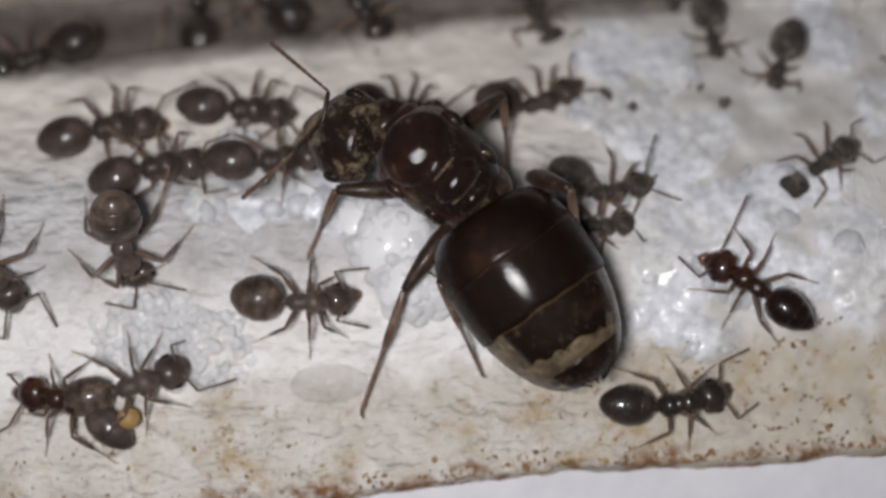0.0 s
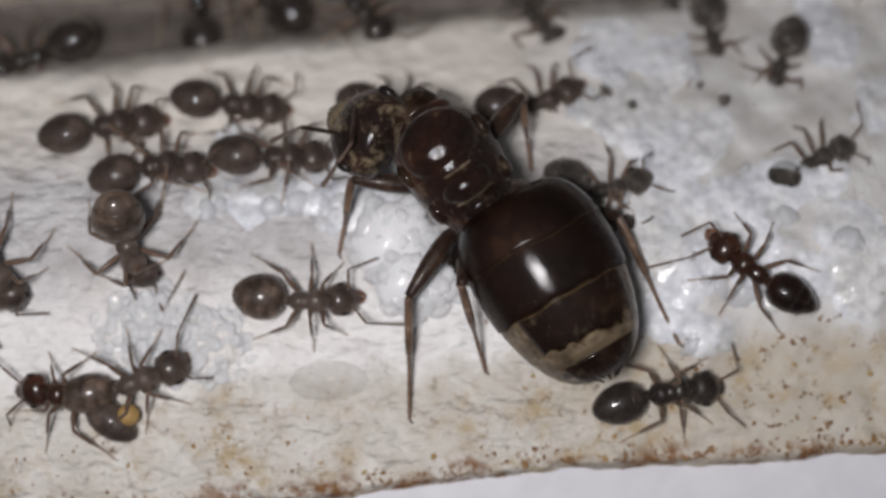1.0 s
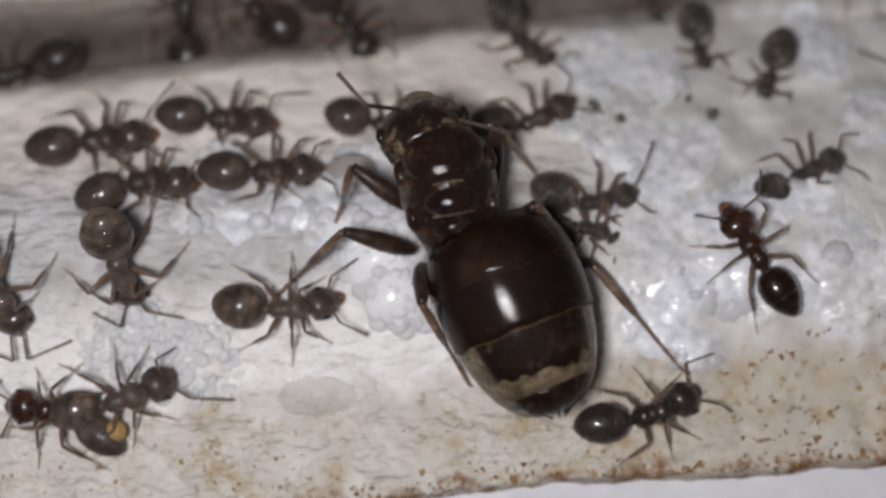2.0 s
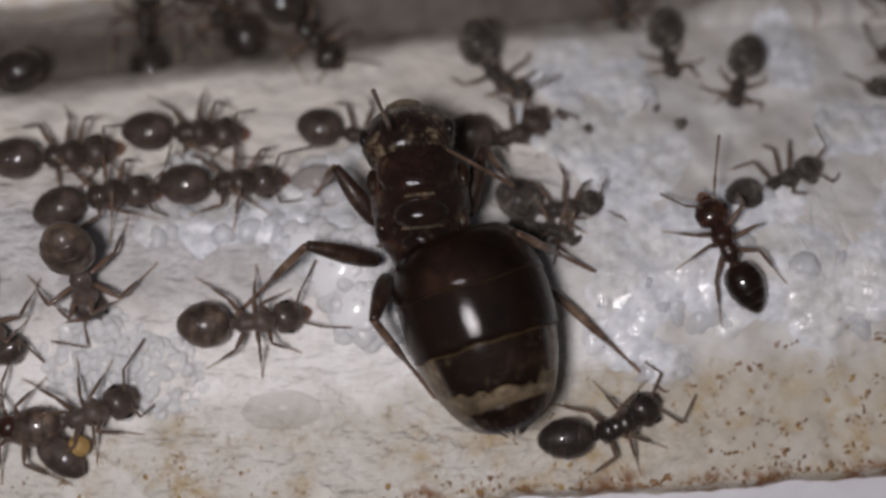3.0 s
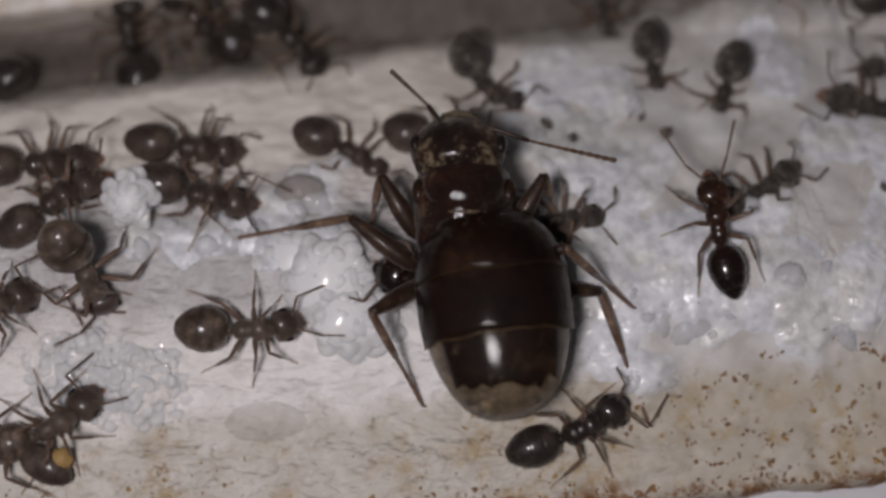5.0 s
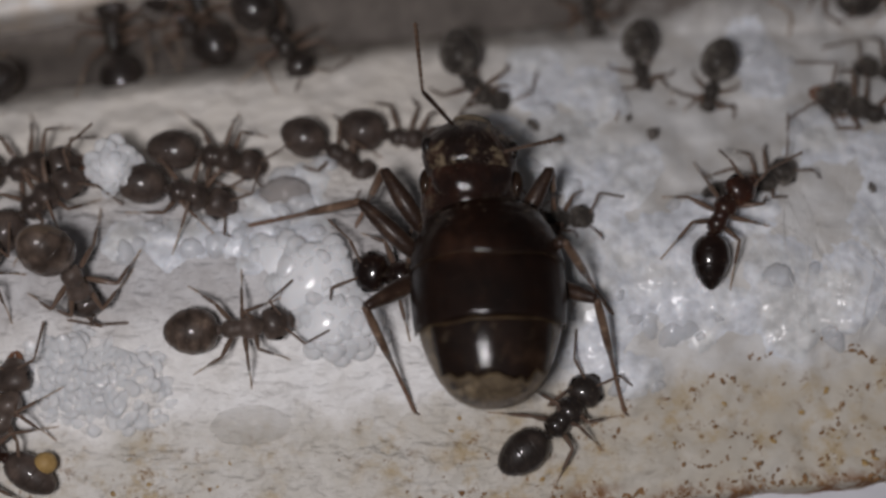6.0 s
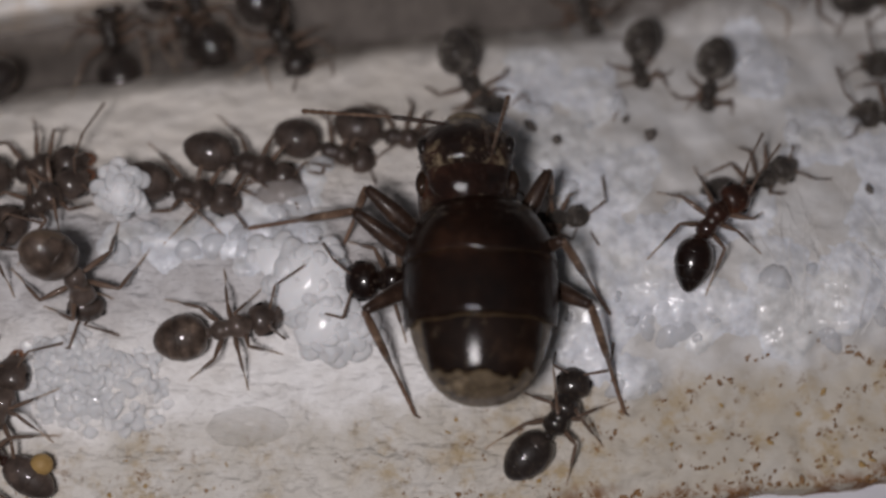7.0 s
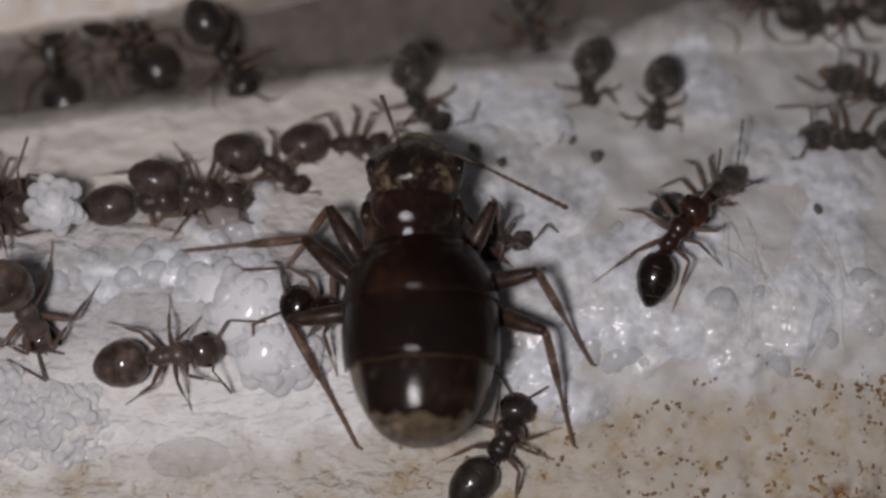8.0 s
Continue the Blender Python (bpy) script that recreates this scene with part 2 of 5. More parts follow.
PLASTER = plaster()
# one dark grey-brown, for the channel floor and the dirt flecks
CHANNEL = plain_surface("dark_grey_brown", (0.085, 0.073, 0.065), (0.18, 0.156, 0.138), 0.8, 1.2, 0.15)
LEDGE = plain_surface("white_ledge", (0.66, 0.66, 0.71), (0.76, 0.76, 0.81), 0.55, 0.8, 0.06)
RIM = plain_surface("white_rim", (0.70, 0.58, 0.46), (0.88, 0.87, 0.86), 0.5, 1.1, 0.08)
CRUMB = plain_surface("brown_crumbs", (0.15, 0.070, 0.026), (0.36, 0.21, 0.095), 0.8, 3.0, 0.05)
AMBER = plain_surface("amber_grains", (0.30, 0.18, 0.06), (0.48, 0.32, 0.12), 0.6, 3.0, 0.05)
FIBRE = plain_surface("cotton_fibre", (0.80, 0.79, 0.77), (0.90, 0.89, 0.88), 0.5, 2.0, 0.02)
DRY_HAIR = plain_surface("dry_hair", (0.24, 0.15, 0.08), (0.38, 0.26, 0.15), 0.5, 2.0, 0.02)


# ---- mesh helpers (millimetres in, metres out) ----
def link_mesh(name, bm, material, parent=None, label="", smooth=True):
    bmesh.ops.recalc_face_normals(bm, faces=bm.faces)
    bmesh.ops.scale(bm, vec=(MM, MM, MM), verts=bm.verts)
    me = bpy.data.meshes.new(name)
    bm.to_mesh(me)
    bm.free()
    me.materials.append(material)
    me.polygons.foreach_set("use_smooth", [smooth] * len(me.polygons))
    ob = new(name, me)
    if parent:
        ob.parent = parent
    if label:
        ob["label"] = label
    return ob


def part(name, bm, material, parent, label=""):
    return link_mesh(name, bm, material, parent, label)


def shell(bm, rings, n=14, closed=True):
    """Skin over rings (x, half width, half height, z, y=0, power=2)."""
    loops = []
    for r in rings:
        x, hw, hh, z = r[:4]
        y = r[4] if len(r) > 4 else 0.0
        loop = []
        for k in range(n):
            a = 2 * math.pi * k / n
            loop.append(bm.verts.new((x, y + hw * math.cos(a), z + hh * math.sin(a))))
        loops.append(loop)
    for a, b in zip(loops, loops[1:]):
        for k in range(n):
            bm.faces.new((a[k], a[(k + 1) % n], b[(k + 1) % n], b[k]))
    if closed:
        bm.faces.new(loops[0])
        bm.faces.new(loops[-1][::-1])
    return bm


def oval(x0, x1, hw, hh, z=0.0, steps=12, rear=0.5, front=0.5, y=0.0):
    """Rings of an egg-shaped body; rear and front below 0.5 make that end more pointed."""
    rings = []
    for i in range(steps + 1):
        u = 0.5 - 0.5 * math.cos(math.pi * i / steps)
        s = max(0.02, (u ** rear) * ((1 - u) ** front) / ((rear / (rear + front)) ** rear * (front / (rear + front)) ** front))
        rings.append((x0 + (x1 - x0) * u, hw * s, hh * s, z, y))
    return rings


def pipe(bm, pts, radii, n=8):
    """A round limb through points in space."""
    pts = [Vector(p) for p in pts]
    loops = []
    for i, p in enumerate(pts):
        d = (pts[min(i + 1, len(pts) - 1)] - pts[max(i - 1, 0)]).normalized()
        side = d.cross(Vector((0, 0, 1)) if abs(d.z) < 0.9 else Vector((1, 0, 0))).normalized()
        up = side.cross(d)
        loops.append([bm.verts.new(p + radii[i] * (side * math.cos(2 * math.pi * k / n) + up * math.sin(2 * math.pi * k / n))) for k in range(n)])
    for a, b in zip(loops, loops[1:]):
        for k in range(n):
            bm.faces.new((a[k], a[(k + 1) % n], b[(k + 1) % n], b[k]))
    bm.faces.new(loops[0])
    bm.faces.new(loops[-1][::-1])
    return bm


def blob(bm, centre, size, rot=None, u=10, v=7, rough=0.0):
    m = Matrix.Translation(centre) @ (rot or Matrix.Identity(4)) @ Matrix.Diagonal((*size, 1))
    made = bmesh.ops.create_uvsphere(bm, u_segments=u, v_segments=v, radius=1.0, matrix=m)
    if rough:
        for w in made["verts"]:
            d = noise.noise(w.co * 1.7) * rough
            w.co += (w.co - Vector(centre)).normalized() * d * min(size)
    return bm


# ---- where the brood lies: x, y, radius ----
CLUSTER = [(-1.2, 0.1, 1.0, 46, 0.30), (-0.85, -0.9, 0.8, 32, 0.35), (-0.22, -1.0, 0.62, 18, 0.5), (-2.1, 0.55, 0.7, 20, 0.2),
           (-7.9, -2.25, 0.8, 26, 0.2), (-7.0, -2.25, 0.9, 32, 0.25), (-5.9, -2.4, 0.85, 28, 0.2), (-7.3, -1.7, 0.6, 14, 0.15)]
HEAP = [(-4.1, 1.25, 0.8), (-1.55, 1.35, 0.8), (-2.8, 0.75, 0.6), (-1.5, 2.6, 0.7), (-6.1, 1.3, 0.8), (-5.0, 1.05, 0.8), (-3.3, 1.3, 0.8), (-2.5, 1.9, 0.8),
        (4.48, 5.6, 1.3), (5.95, 5.01, 1.2), (3.63, 3.76, 0.8), (4.98, 3.43, 1.5), (6.49, 2.78, 1.5), (5.66, 1.21, 1.6), (6.0, -0.4, 1.6),
        (5.6, -1.6, 1.2), (6.6, -2.2, 0.9), (7.34, 0.7, 1.6), (8.3, -0.6, 1.3), (8.6, 1.5, 1.2), (10.32, 0.3, 1.3), (11.73, 3.76, 1.3), (13.1, 1.52, 1.3), (9.2, -0.7, 0.8),
        (10.74, 5.69, 1.1), (10.47, 6.6, 0.9), (13.65, 3.3, 1.3), (12.2, 0.1, 1.3), (10.5, -1.0, 1.1), (9.9, 1.9, 1.0), (11.7, -0.7, 0.9), (13.6, 0.2, 1.1)]


# ---- relief of the nest ----
GRID = np.random.RandomState(7).rand(64, 64)


def value_noise(x, y):
    xi, yi = np.floor(x).astype(int), np.floor(y).astype(int)
    fx, fy = x - xi, y - yi
    fx, fy = fx * fx * (3 - 2 * fx), fy * fy * (3 - 2 * fy)
    g = lambda a, b: GRID[a % 64, b % 64]
    return (g(xi, yi) * (1 - fx) + g(xi + 1, yi) * fx) * (1 - fy) + (g(xi, yi + 1) * (1 - fx) + g(xi + 1, yi + 1) * fx) * fy


def fbm(x, y, octaves=4):
    s, a = 0.0, 0.5
    for k in range(octaves):
        s = s + a * (value_noise(x * 2 ** k + 11.3 * k, y * 2 ** k + 5.1 * k) - 0.5)
        a *= 0.5
    return s


def step01(v, lo, hi):
    u = np.clip((v - lo) / (hi - lo), 0, 1)
    return u * u * (3 - 2 * u)


def lip(x):
    """Where the plaster floor starts to fall into the dark channel."""
    return np.interp(x, [-15.06, -11.86, -8.99, -6.04, -2.59, 0.13, 2.56, 6.55, 15.42], [4.84, 4.89, 5.07, 5.54, 5.96, 6.51, 6.76, 6.98, 7.26])


def wet_edge(x):
    """The rust-stained edge along the white ledge."""
    return np.interp(x, [-14, -6, -2.6, 0, 3.1, 6, 8.8, 11.2, 15], [-7.0, -6.5, -6.12, -5.84, -5.42, -5.40, -5.22, -4.98, -4.7])


def slope(y):
    """How far the nest floor sinks away towards the channel."""
    return 4.5 * np.clip(y / 6.8, 0, 1) ** 1.25


def height(x, y):
    ripples = 0.34 * fbm(x * 1.5, y * 2.3, 2) * (1 - step01(x, 0, 5))
    lumps = 0.5 * fbm(x * 0.9 + 20, y * 0.9 + 3, 3) * (0.35 + 0.65 * step01(x, 1, 6))
    pad = 0.28 * step01(-(y + 3.4 + 0.8 * fbm(x * 0.5, y * 0.3)), 0, 1.2) + 0.3 * fbm(x * 1.4, y * 1.4 + 9) * step01(-y, 3.0, 4.2)
    d = y - lip(x)
    fall = 3.2 * step01(d, -0.5, 1.5) * (1 - step01(x, 5.0, 8.0))
    w = wet_edge(x) + 0.16 * fbm(x * 1.3, x * 0.0 + 2.0)
    edge = 0.9 * step01(w - y, -0.1, 0.5)
    soft, wave = 0.0, 0.9 * fbm(x * 1.2, y * 1.2, 2)
    for cx, cy, r in HEAP:
        soft = np.maximum(soft, 1 - step01(np.hypot(x - cx, y - cy) + wave, 0.2 * r, 1.5 * r))
    bed = soft * (0.20 + 0.10 * fbm(x * 2.3 + 3, y * 2.3, 2))
    for cx, cy, r, _, _ in CLUSTER:
        bed = np.maximum(bed, 0.16 * (1 - step01(np.hypot(x - cx, y - cy), 0.6 * r, 1.15 * r)))
    calm = step01(np.hypot((x + 3.05) / 1.7, (y + 3.5) / 0.9), 0.6, 1.3)
    ripples, lumps, pad = ripples * calm, lumps * calm, pad * calm + 0.2 * (1 - calm)
    return ripples + lumps + pad + bed - fall - edge - slope(y)


def sheet(name, xs, ys, fn, material, kind_label, under=1.5):
    X, Y = np.meshgrid(xs, ys, indexing="ij")
    Z = fn(X, Y)
    nx, ny = X.shape
    v = np.stack([X, Y, Z], -1).reshape(-1, 3) * MM
    idx = np.arange(nx * ny).reshape(nx, ny)
    f = np.stack([idx[:-1, :-1], idx[1:, :-1], idx[1:, 1:], idx[:-1, 1:]], -1).reshape(-1, 4)
    # rim and underside, so that the slab has thickness
    ring = np.concatenate([idx[:, 0], idx[-1, 1:], idx[-2::-1, -1], idx[0, -2:0:-1]])
    low = v[ring].copy()
    low[:, 2] = (Z.min() - under) * MM
    base = len(v)
    k = len(ring)
    skirt = [(int(ring[i]), base + i, base + (i + 1) % k, int(ring[(i + 1) % k])) for i in range(k)]
    me = bpy.data.meshes.new(name)
    me.from_pydata(np.concatenate([v, low]).tolist(), [], f.tolist() + skirt + [tuple(base + i for i in range(k))[::-1]])
    me.materials.append(material)
    me.polygons.foreach_set("use_smooth", [True] * len(me.polygons))
    ob = new(name, me)
    tagged(ob, kind_label, "nest", kind="structure")
    return ob


def ground_z(x, y):
    return float(height(np.array([x], float), np.array([y], float))[0])


xs, ys = np.arange(-16, 18.01, 0.08), np.arange(-6.9, 11.4, 0.07)
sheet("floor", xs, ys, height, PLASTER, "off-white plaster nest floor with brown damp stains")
sheet("ledge", np.arange(-15, 17.1, 0.25), np.arange(-11, -4.2, 0.2),
      lambda x, y: -0.20 + 0.10 * fbm(x * 0.4, y * 0.4) - 3.0 * step01(y, -4.9, -4.3), LEDGE, "smooth white ledge beside the stained floor")
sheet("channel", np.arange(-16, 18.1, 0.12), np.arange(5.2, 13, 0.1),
      lambda x, y: -0.95 + 0.35 * fbm(x * 0.6, y * 0.6) - 1.2 * step01(x, 6.5, 8.5) - slope(y), CHANNEL, "dark channel along the plaster floor")


def rim_height(x, y):
    e = np.interp(x, [-16.65, -8.19, -6.19, -3.53, -1.76, 2.12, 18.75], [6.57, 7.26, 7.65, 7.98, 8.2, 8.7, 9.7]) + 0.3 * fbm(x * 1.5, y * 0 + 4)
    return -6.4 + 2.6 * step01(y - e, -0.1, 0.35) + 0.35 * fbm(x, y)


sheet("wall_north", np.arange(-16, 18.1, 0.12), np.arange(6.4, 13.5, 0.1), rim_height, RIM, "white plaster rim above the dark channel")


# ---- ants ----
def plates(gaster, spec, material):
    """The overlapping back plates of a hind body, from its tip forwards; each covers an arc of it."""
    L, hw, hh, cuts = spec["L"], spec["hw"], spec["hh"], spec["cuts"]

    def radius(u):
        r, f = spec["rear"], spec["front"]
        u = min(max(u, 0.003), 0.997)
        return max(0.03, (u ** r) * ((1 - u) ** f) / ((r / (r + f)) ** r * (f / (r + f)) ** f))
    made = []
    for i, (u0, u1) in enumerate(cuts):
        bm = bmesh.new()
        half, n, m = radians(spec["arcs"][i]), 26, 10
        outer, inner = [], []
        for j in range(m + 1):
            w = j / m
            line, line2 = [], []
            for k in range(n + 1):
                a = math.pi / 2 + half * (2 * k / n - 1)
                side = abs(2 * k / n - 1)
                u = u0 + spec["gap"][i] + (u1 - u0 - spec["gap"][i] * 0.5 + spec["over"]) * w
                # the rear edge is drawn in at the flanks
                u += (1 - w) * (spec["gap"][i] * 1.5 * side ** 4 + spec["ragged"][i] * noise.noise(Vector((3.1 * k / n * math.pi, 7.7 * i, 0.4))) + 0.35 * spec["ragged"][i] * noise.noise(Vector((14.0 * k / n, 7.7 * i, 2.4))))
                r = radius(u)
                lift = 1.0 + spec["lap"] * (0.15 + 0.85 * (1 - w) ** 0.7) - 0.02 * side ** 8
                for arr, f in ((line, lift), (line2, lift - 0.03)):
                    arr.append(bm.verts.new((L * u, hw * r * f * math.cos(a), hh * r * f * math.sin(a))))
            outer.append(line)
            inner.append(line2)
        for g, flip in ((outer, False), (inner, True)):
            for j in range(m):
                for k in range(n):
                    q = (g[j][k], g[j][k + 1], g[j + 1][k + 1], g[j + 1][k])
                    bm.faces.new(q[::-1] if flip else q)
        for k in range(n):
            bm.faces.new((outer[0][k], inner[0][k], inner[0][k + 1], outer[0][k + 1]))
            bm.faces.new((outer[m][k], outer[m][k + 1], inner[m][k + 1], inner[m][k]))
        for j in range(m):
            bm.faces.new((outer[j][0], outer[j + 1][0], inner[j + 1][0], inner[j][0]))
            bm.faces.new((outer[j][n], inner[j][n], inner[j + 1][n], outer[j + 1][n]))
        edge = len(bm.faces)
        if spec["L"] > 3 and i > 0:
            # the thin golden rear edge of a queen's plate
            pipe(bm, [v.co.copy() for v in outer[0]], [(0.012, 0.014, 0.003)[i - 1] * (0.55 + 0.6 * math.sin(math.pi * k / n)) for k in range(n + 1)], 6)
            bm.faces.ensure_lookup_table()
            for f in bm.faces[edge:]:
                f.material_index = 1
        made.append(part("tergite", bm, QUEEN_BLOTCHED if spec["L"] > 3 and i < 2 else material, gaster, "mottled pale-edged back plate" if spec["L"] > 3 and i < 2 else ""))
        if spec["L"] > 3:
            made[-1].data.materials.append(GOLD_EDGE)
    return made


def hairs(body, count, length, radius, seed, lean=0.7, floor=-0.1):
    """Short hairs that stand on the upper side of one part of a body and lean backwards."""
    rnd = random.Random(seed)
    me = body.data
    faces = [f for f in me.polygons if f.normal.z > floor]
    picks = rnd.choices(faces, [f.area for f in faces], k=count)
    bm = bmesh.new()
    for f in picks:
        a, b, c = (me.vertices[i].co for i in rnd.sample(list(f.vertices), 3))
        u, v = rnd.random(), rnd.random()
        if u + v > 1:
            u, v = 1 - u, 1 - v
        root = (a + (b - a) * u + (c - a) * v) / MM
        n = f.normal.normalized()
        way = (n + Vector((-lean, 0, 0)) + Vector([rnd.uniform(-0.35, 0.35) for _ in range(3)])).normalized()
        side = way.cross(n if abs(way.dot(n)) < 0.98 else Vector((0, 1, 0))).normalized()
        up = side.cross(way)
        tip = bm.verts.new(root + way * length * rnd.uniform(0.6, 1.25))
        ring = [bm.verts.new(root - n * 0.01 + radius * (side * math.cos(k * 2.0944) + up * math.sin(k * 2.0944))) for k in range(3)]
        for k in range(3):
            bm.faces.new((ring[k], ring[(k + 1) % 3], tip))
    return part("hairs", bm, HAIR, body, "short pale hairs")


def ant_parts(s, queen, skin, head_skin, gaster_skin, girth=1.0):
    """One ant in parts, facing +x, at rest in its own space. Returns the parts by role."""
    root = new("queen_ant" if queen else "worker_ant")
    P = {"root": root}
    if queen:
        bm = shell(bmesh.new(), [(-2.35, 0.22, 0.3, -0.7), (-2.15, 0.40, 0.45, -0.62), (-1.6, 0.74, 0.72, -0.45), (-0.9, 1.06, 0.95, -0.15), (-0.3, 1.2, 1.08, 0.0),
                                 (0.35, 1.2, 1.1, 0.0), (0.85, 1.12, 1.0, -0.08), (1.2, 0.86, 0.8, -0.22), (1.42, 0.45, 0.5, -0.35)], 28)
        P["thorax"] = part("mesosoma", bm, skin, root, "dark brown back with reddish patches")
        bm = shell(bmesh.new(), oval(-0.42, 1.28, 0.98, 0.42, 0.78, 10), 24)
        part("scutum", bm, skin, P["thorax"])
        bm = shell(bmesh.new(), oval(-1.12, -0.38, 0.66, 0.34, 0.74, 8), 20)
        part("scutellum", bm, skin, P["thorax"])
        bm = shell(bmesh.new(), oval(-1.5, -1.05, 0.55, 0.32, 0.3, 8), 20)
        part("metanotum", bm, skin, P["thorax"])
        bm = shell(bmesh.new(), oval(0.95, 1.62, 0.82, 0.5, 0.05, 8), 22)
        part("pronotum", bm, skin, P["thorax"])
        bm = shell(bmesh.new(), [(1.30, 0.66, 0.48, -0.04), (1.55, 0.68, 0.50, -0.02), (1.78, 0.60, 0.42, -0.04), (2.05, 0.45, 0.3, -0.08)], 22)
        part("collar", bm, QUEEN_BLOTCHED, P["thorax"], "pale speckled neck skin")
        for x, wide, top in ((-0.40, 0.58, 1.06), (-1.10, 0.52, 0.78)):
            arc = [(x + 0.10 * (v / 6) ** 2, wide * v / 6, top - 0.26 * (v / 6) ** 2) for v in range(-6, 7)]
            part("seam", pipe(bmesh.new(), arc, [0.035] * 13, 6), MEMBRANE, P["thorax"], "thin pale seam")
        for sy in (1, -1):
            bm = blob(bmesh.new(), (0.3, 1.08 * sy, 0.42), (0.34, 0.17, 0.2), u=12, v=8)
            part("wing_stump", bm, QUEEN_BLOTCHED, P["thorax"], "dull brown wing stump")
            bm = blob(bmesh.new(), (-0.75, 0.95 * sy, 0.1), (0.4, 0.2, 0.34), u=12, v=8)
            part("side_plate", bm, skin, P["thorax"])
        gs = dict(L=4.98, hw=1.84, hh=1.66, cuts=[(0.0, 0.135), (0.205, 0.49), (0.43, 0.84), (0.715, 0.985)], rear=0.37, front=0.22, lap=0.018, gap=(0.012, 0.008, 0.004, 0.0), ragged=(0.06, 0.055, 0.02, 0.02), over=-0.004, arcs=(50, 52, 90, 120))
        hd = dict(L=1.9, hw=1.14, hh=0.74)
    else:
        bm = shell(bmesh.new(), [(-0.52, 0.10, 0.11, -0.08), (-0.45, 0.20, 0.19, -0.03), (-0.32, 0.245, 0.23, 0.02), (-0.17, 0.225, 0.2, 0.03),
                                 (-0.07, 0.20, 0.17, 0.01), (0.03, 0.25, 0.22, 0.05), (0.17, 0.30, 0.26, 0.06), (0.32, 0.28, 0.235, 0.03),
                                 (0.43, 0.20, 0.17, -0.02), (0.53, 0.10, 0.1, -0.06)], 18)
        P["thorax"] = part("mesosoma", bm, skin, root)
        slim = gaster_skin is CUTICLE_BLACK
        gs = dict(L=1.42 if slim else 1.38, hw=(0.48 if slim else 0.58) * girth, hh=(0.44 if slim else 0.50) * girth, cuts=[(0.0, 0.2), (0.2, 0.42), (0.42, 0.68), (0.68, 0.93)], rear=0.68 if gaster_skin is CUTICLE_BLACK else 0.56, front=0.46, lap=0.025, gap=(0.014,) * 4, ragged=(0.006,) * 4, over=0.02, arcs=(70, 82, 92, 105))
        hd = dict(L=0.82, hw=0.42, hh=0.30)
    # the waist
    bm = shell(bmesh.new(), oval(-0.1, 0.1, 0.62 if queen else 0.15, 0.7 if queen else 0.2, 0.0, 8), 16)
    P["petiole"] = part("petiole", bm, skin, root)
    P["petiole"].location = Vector((-1.62, 0, -0.35) if queen else (-0.59, 0, -0.08)) * MM
    # hind body: pale skin beneath dark plates; its tip points to +x of its own space backwards
    bm = shell(bmesh.new(), [(x, w * (0.985 if queen else 0.965), h * (0.985 if queen else 0.965), z) for x, w, h, z, _ in oval(0.02, gs["L"] * 0.99, gs["hw"], gs["hh"], 0, 16, gs["front"], gs["rear"])], 28)
    for v in bm.verts:
        v.co.x = gs["L"] - v.co.x
        if queen:
            # drawn in under the foremost plates
            slim = 1 - 0.055 * min(1.0, max(0.0, (v.co.x / gs["L"] - 0.45) / 0.2))
            v.co.y, v.co.z = v.co.y * slim, v.co.z * slim
    if queen:
        for f in bm.faces:
            f.material_index = int(f.calc_center_median().x > 0.6 * gs["L"])
    g = P["gaster"] = part("gaster", bm, MEMBRANE if queen else UNDERSKIN, root, "pale skin between the plates" if queen else "")
    if queen:
        g.data.materials.append(gaster_skin)
    P["plates"] = plates(g, gs, gaster_skin)
    # head
    L, hw, hh = hd["L"], hd["hw"], hd["hh"]
    bm = shell(bmesh.new(), [(0.0, 0.3 * hw, 0.35 * hh, 0), (0.06 * L, 0.66 * hw, 0.7 * hh, 0), (0.16 * L, 0.88 * hw, 0.9 * hh, 0), (0.34 * L, 1.0 * hw, hh, 0),
                             (0.52 * L, 0.98 * hw, 0.98 * hh, 0), (0.7 * L, 0.84 * hw, 0.84 * hh, -0.03 * hh), (0.85 * L, 0.62 * hw, 0.62 * hh, -0.1 * hh),
                             (0.95 * L, 0.42 * hw, 0.42 * hh, -0.2 * hh), (L, 0.2 * hw, 0.25 * hh, -0.28 * hh)], 22)
    for v in bm.verts:
        if v.co.x < 0.2 * L:
            v.co.x -= 0.10 * L * min(1.0, (v.co.y / hw) ** 2) - 0.02 * L
    h = P["head"] = part("head", bm, head_skin, root)
    for sy in (1, -1):
        bm = blob(bmesh.new(), (0.42 * L, 0.9 * hw * sy, 0.34 * hh), (0.14 * L, 0.13 * hw, 0.26 * hh), u=10, v=8)
        part("eye", bm, EYE, h, "black compound eye")
        bm = bmesh.new()
        shell(bm, [(0.9 * L, 0.16 * hw, 0.14 * hh, -0.3 * hh, 0.28 * hw * sy), (1.06 * L, 0.2 * hw, 0.12 * hh, -0.42 * hh, 0.26 * hw * sy),
                   (1.2 * L, 0.14 * hw, 0.09 * hh, -0.5 * hh, 0.14 * hw * sy), (1.28 * L, 0.03 * hw, 0.04 * hh, -0.54 * hh, 0.04 * hw * sy)], 8)
        part("mandible", bm, MEMBRANE if queen else JAW, h, "yellowish jaw" if queen else "rusty brown jaw")
    bm = shell(bmesh.new(), oval(0.66 * L, 1.0 * L, 0.44 * hw, 0.3 * hh, 0.28 * hh, 6), 14)
    part("clypeus", bm, MEMBRANE if queen else head_skin, h, "yellowish face plate" if queen else "")
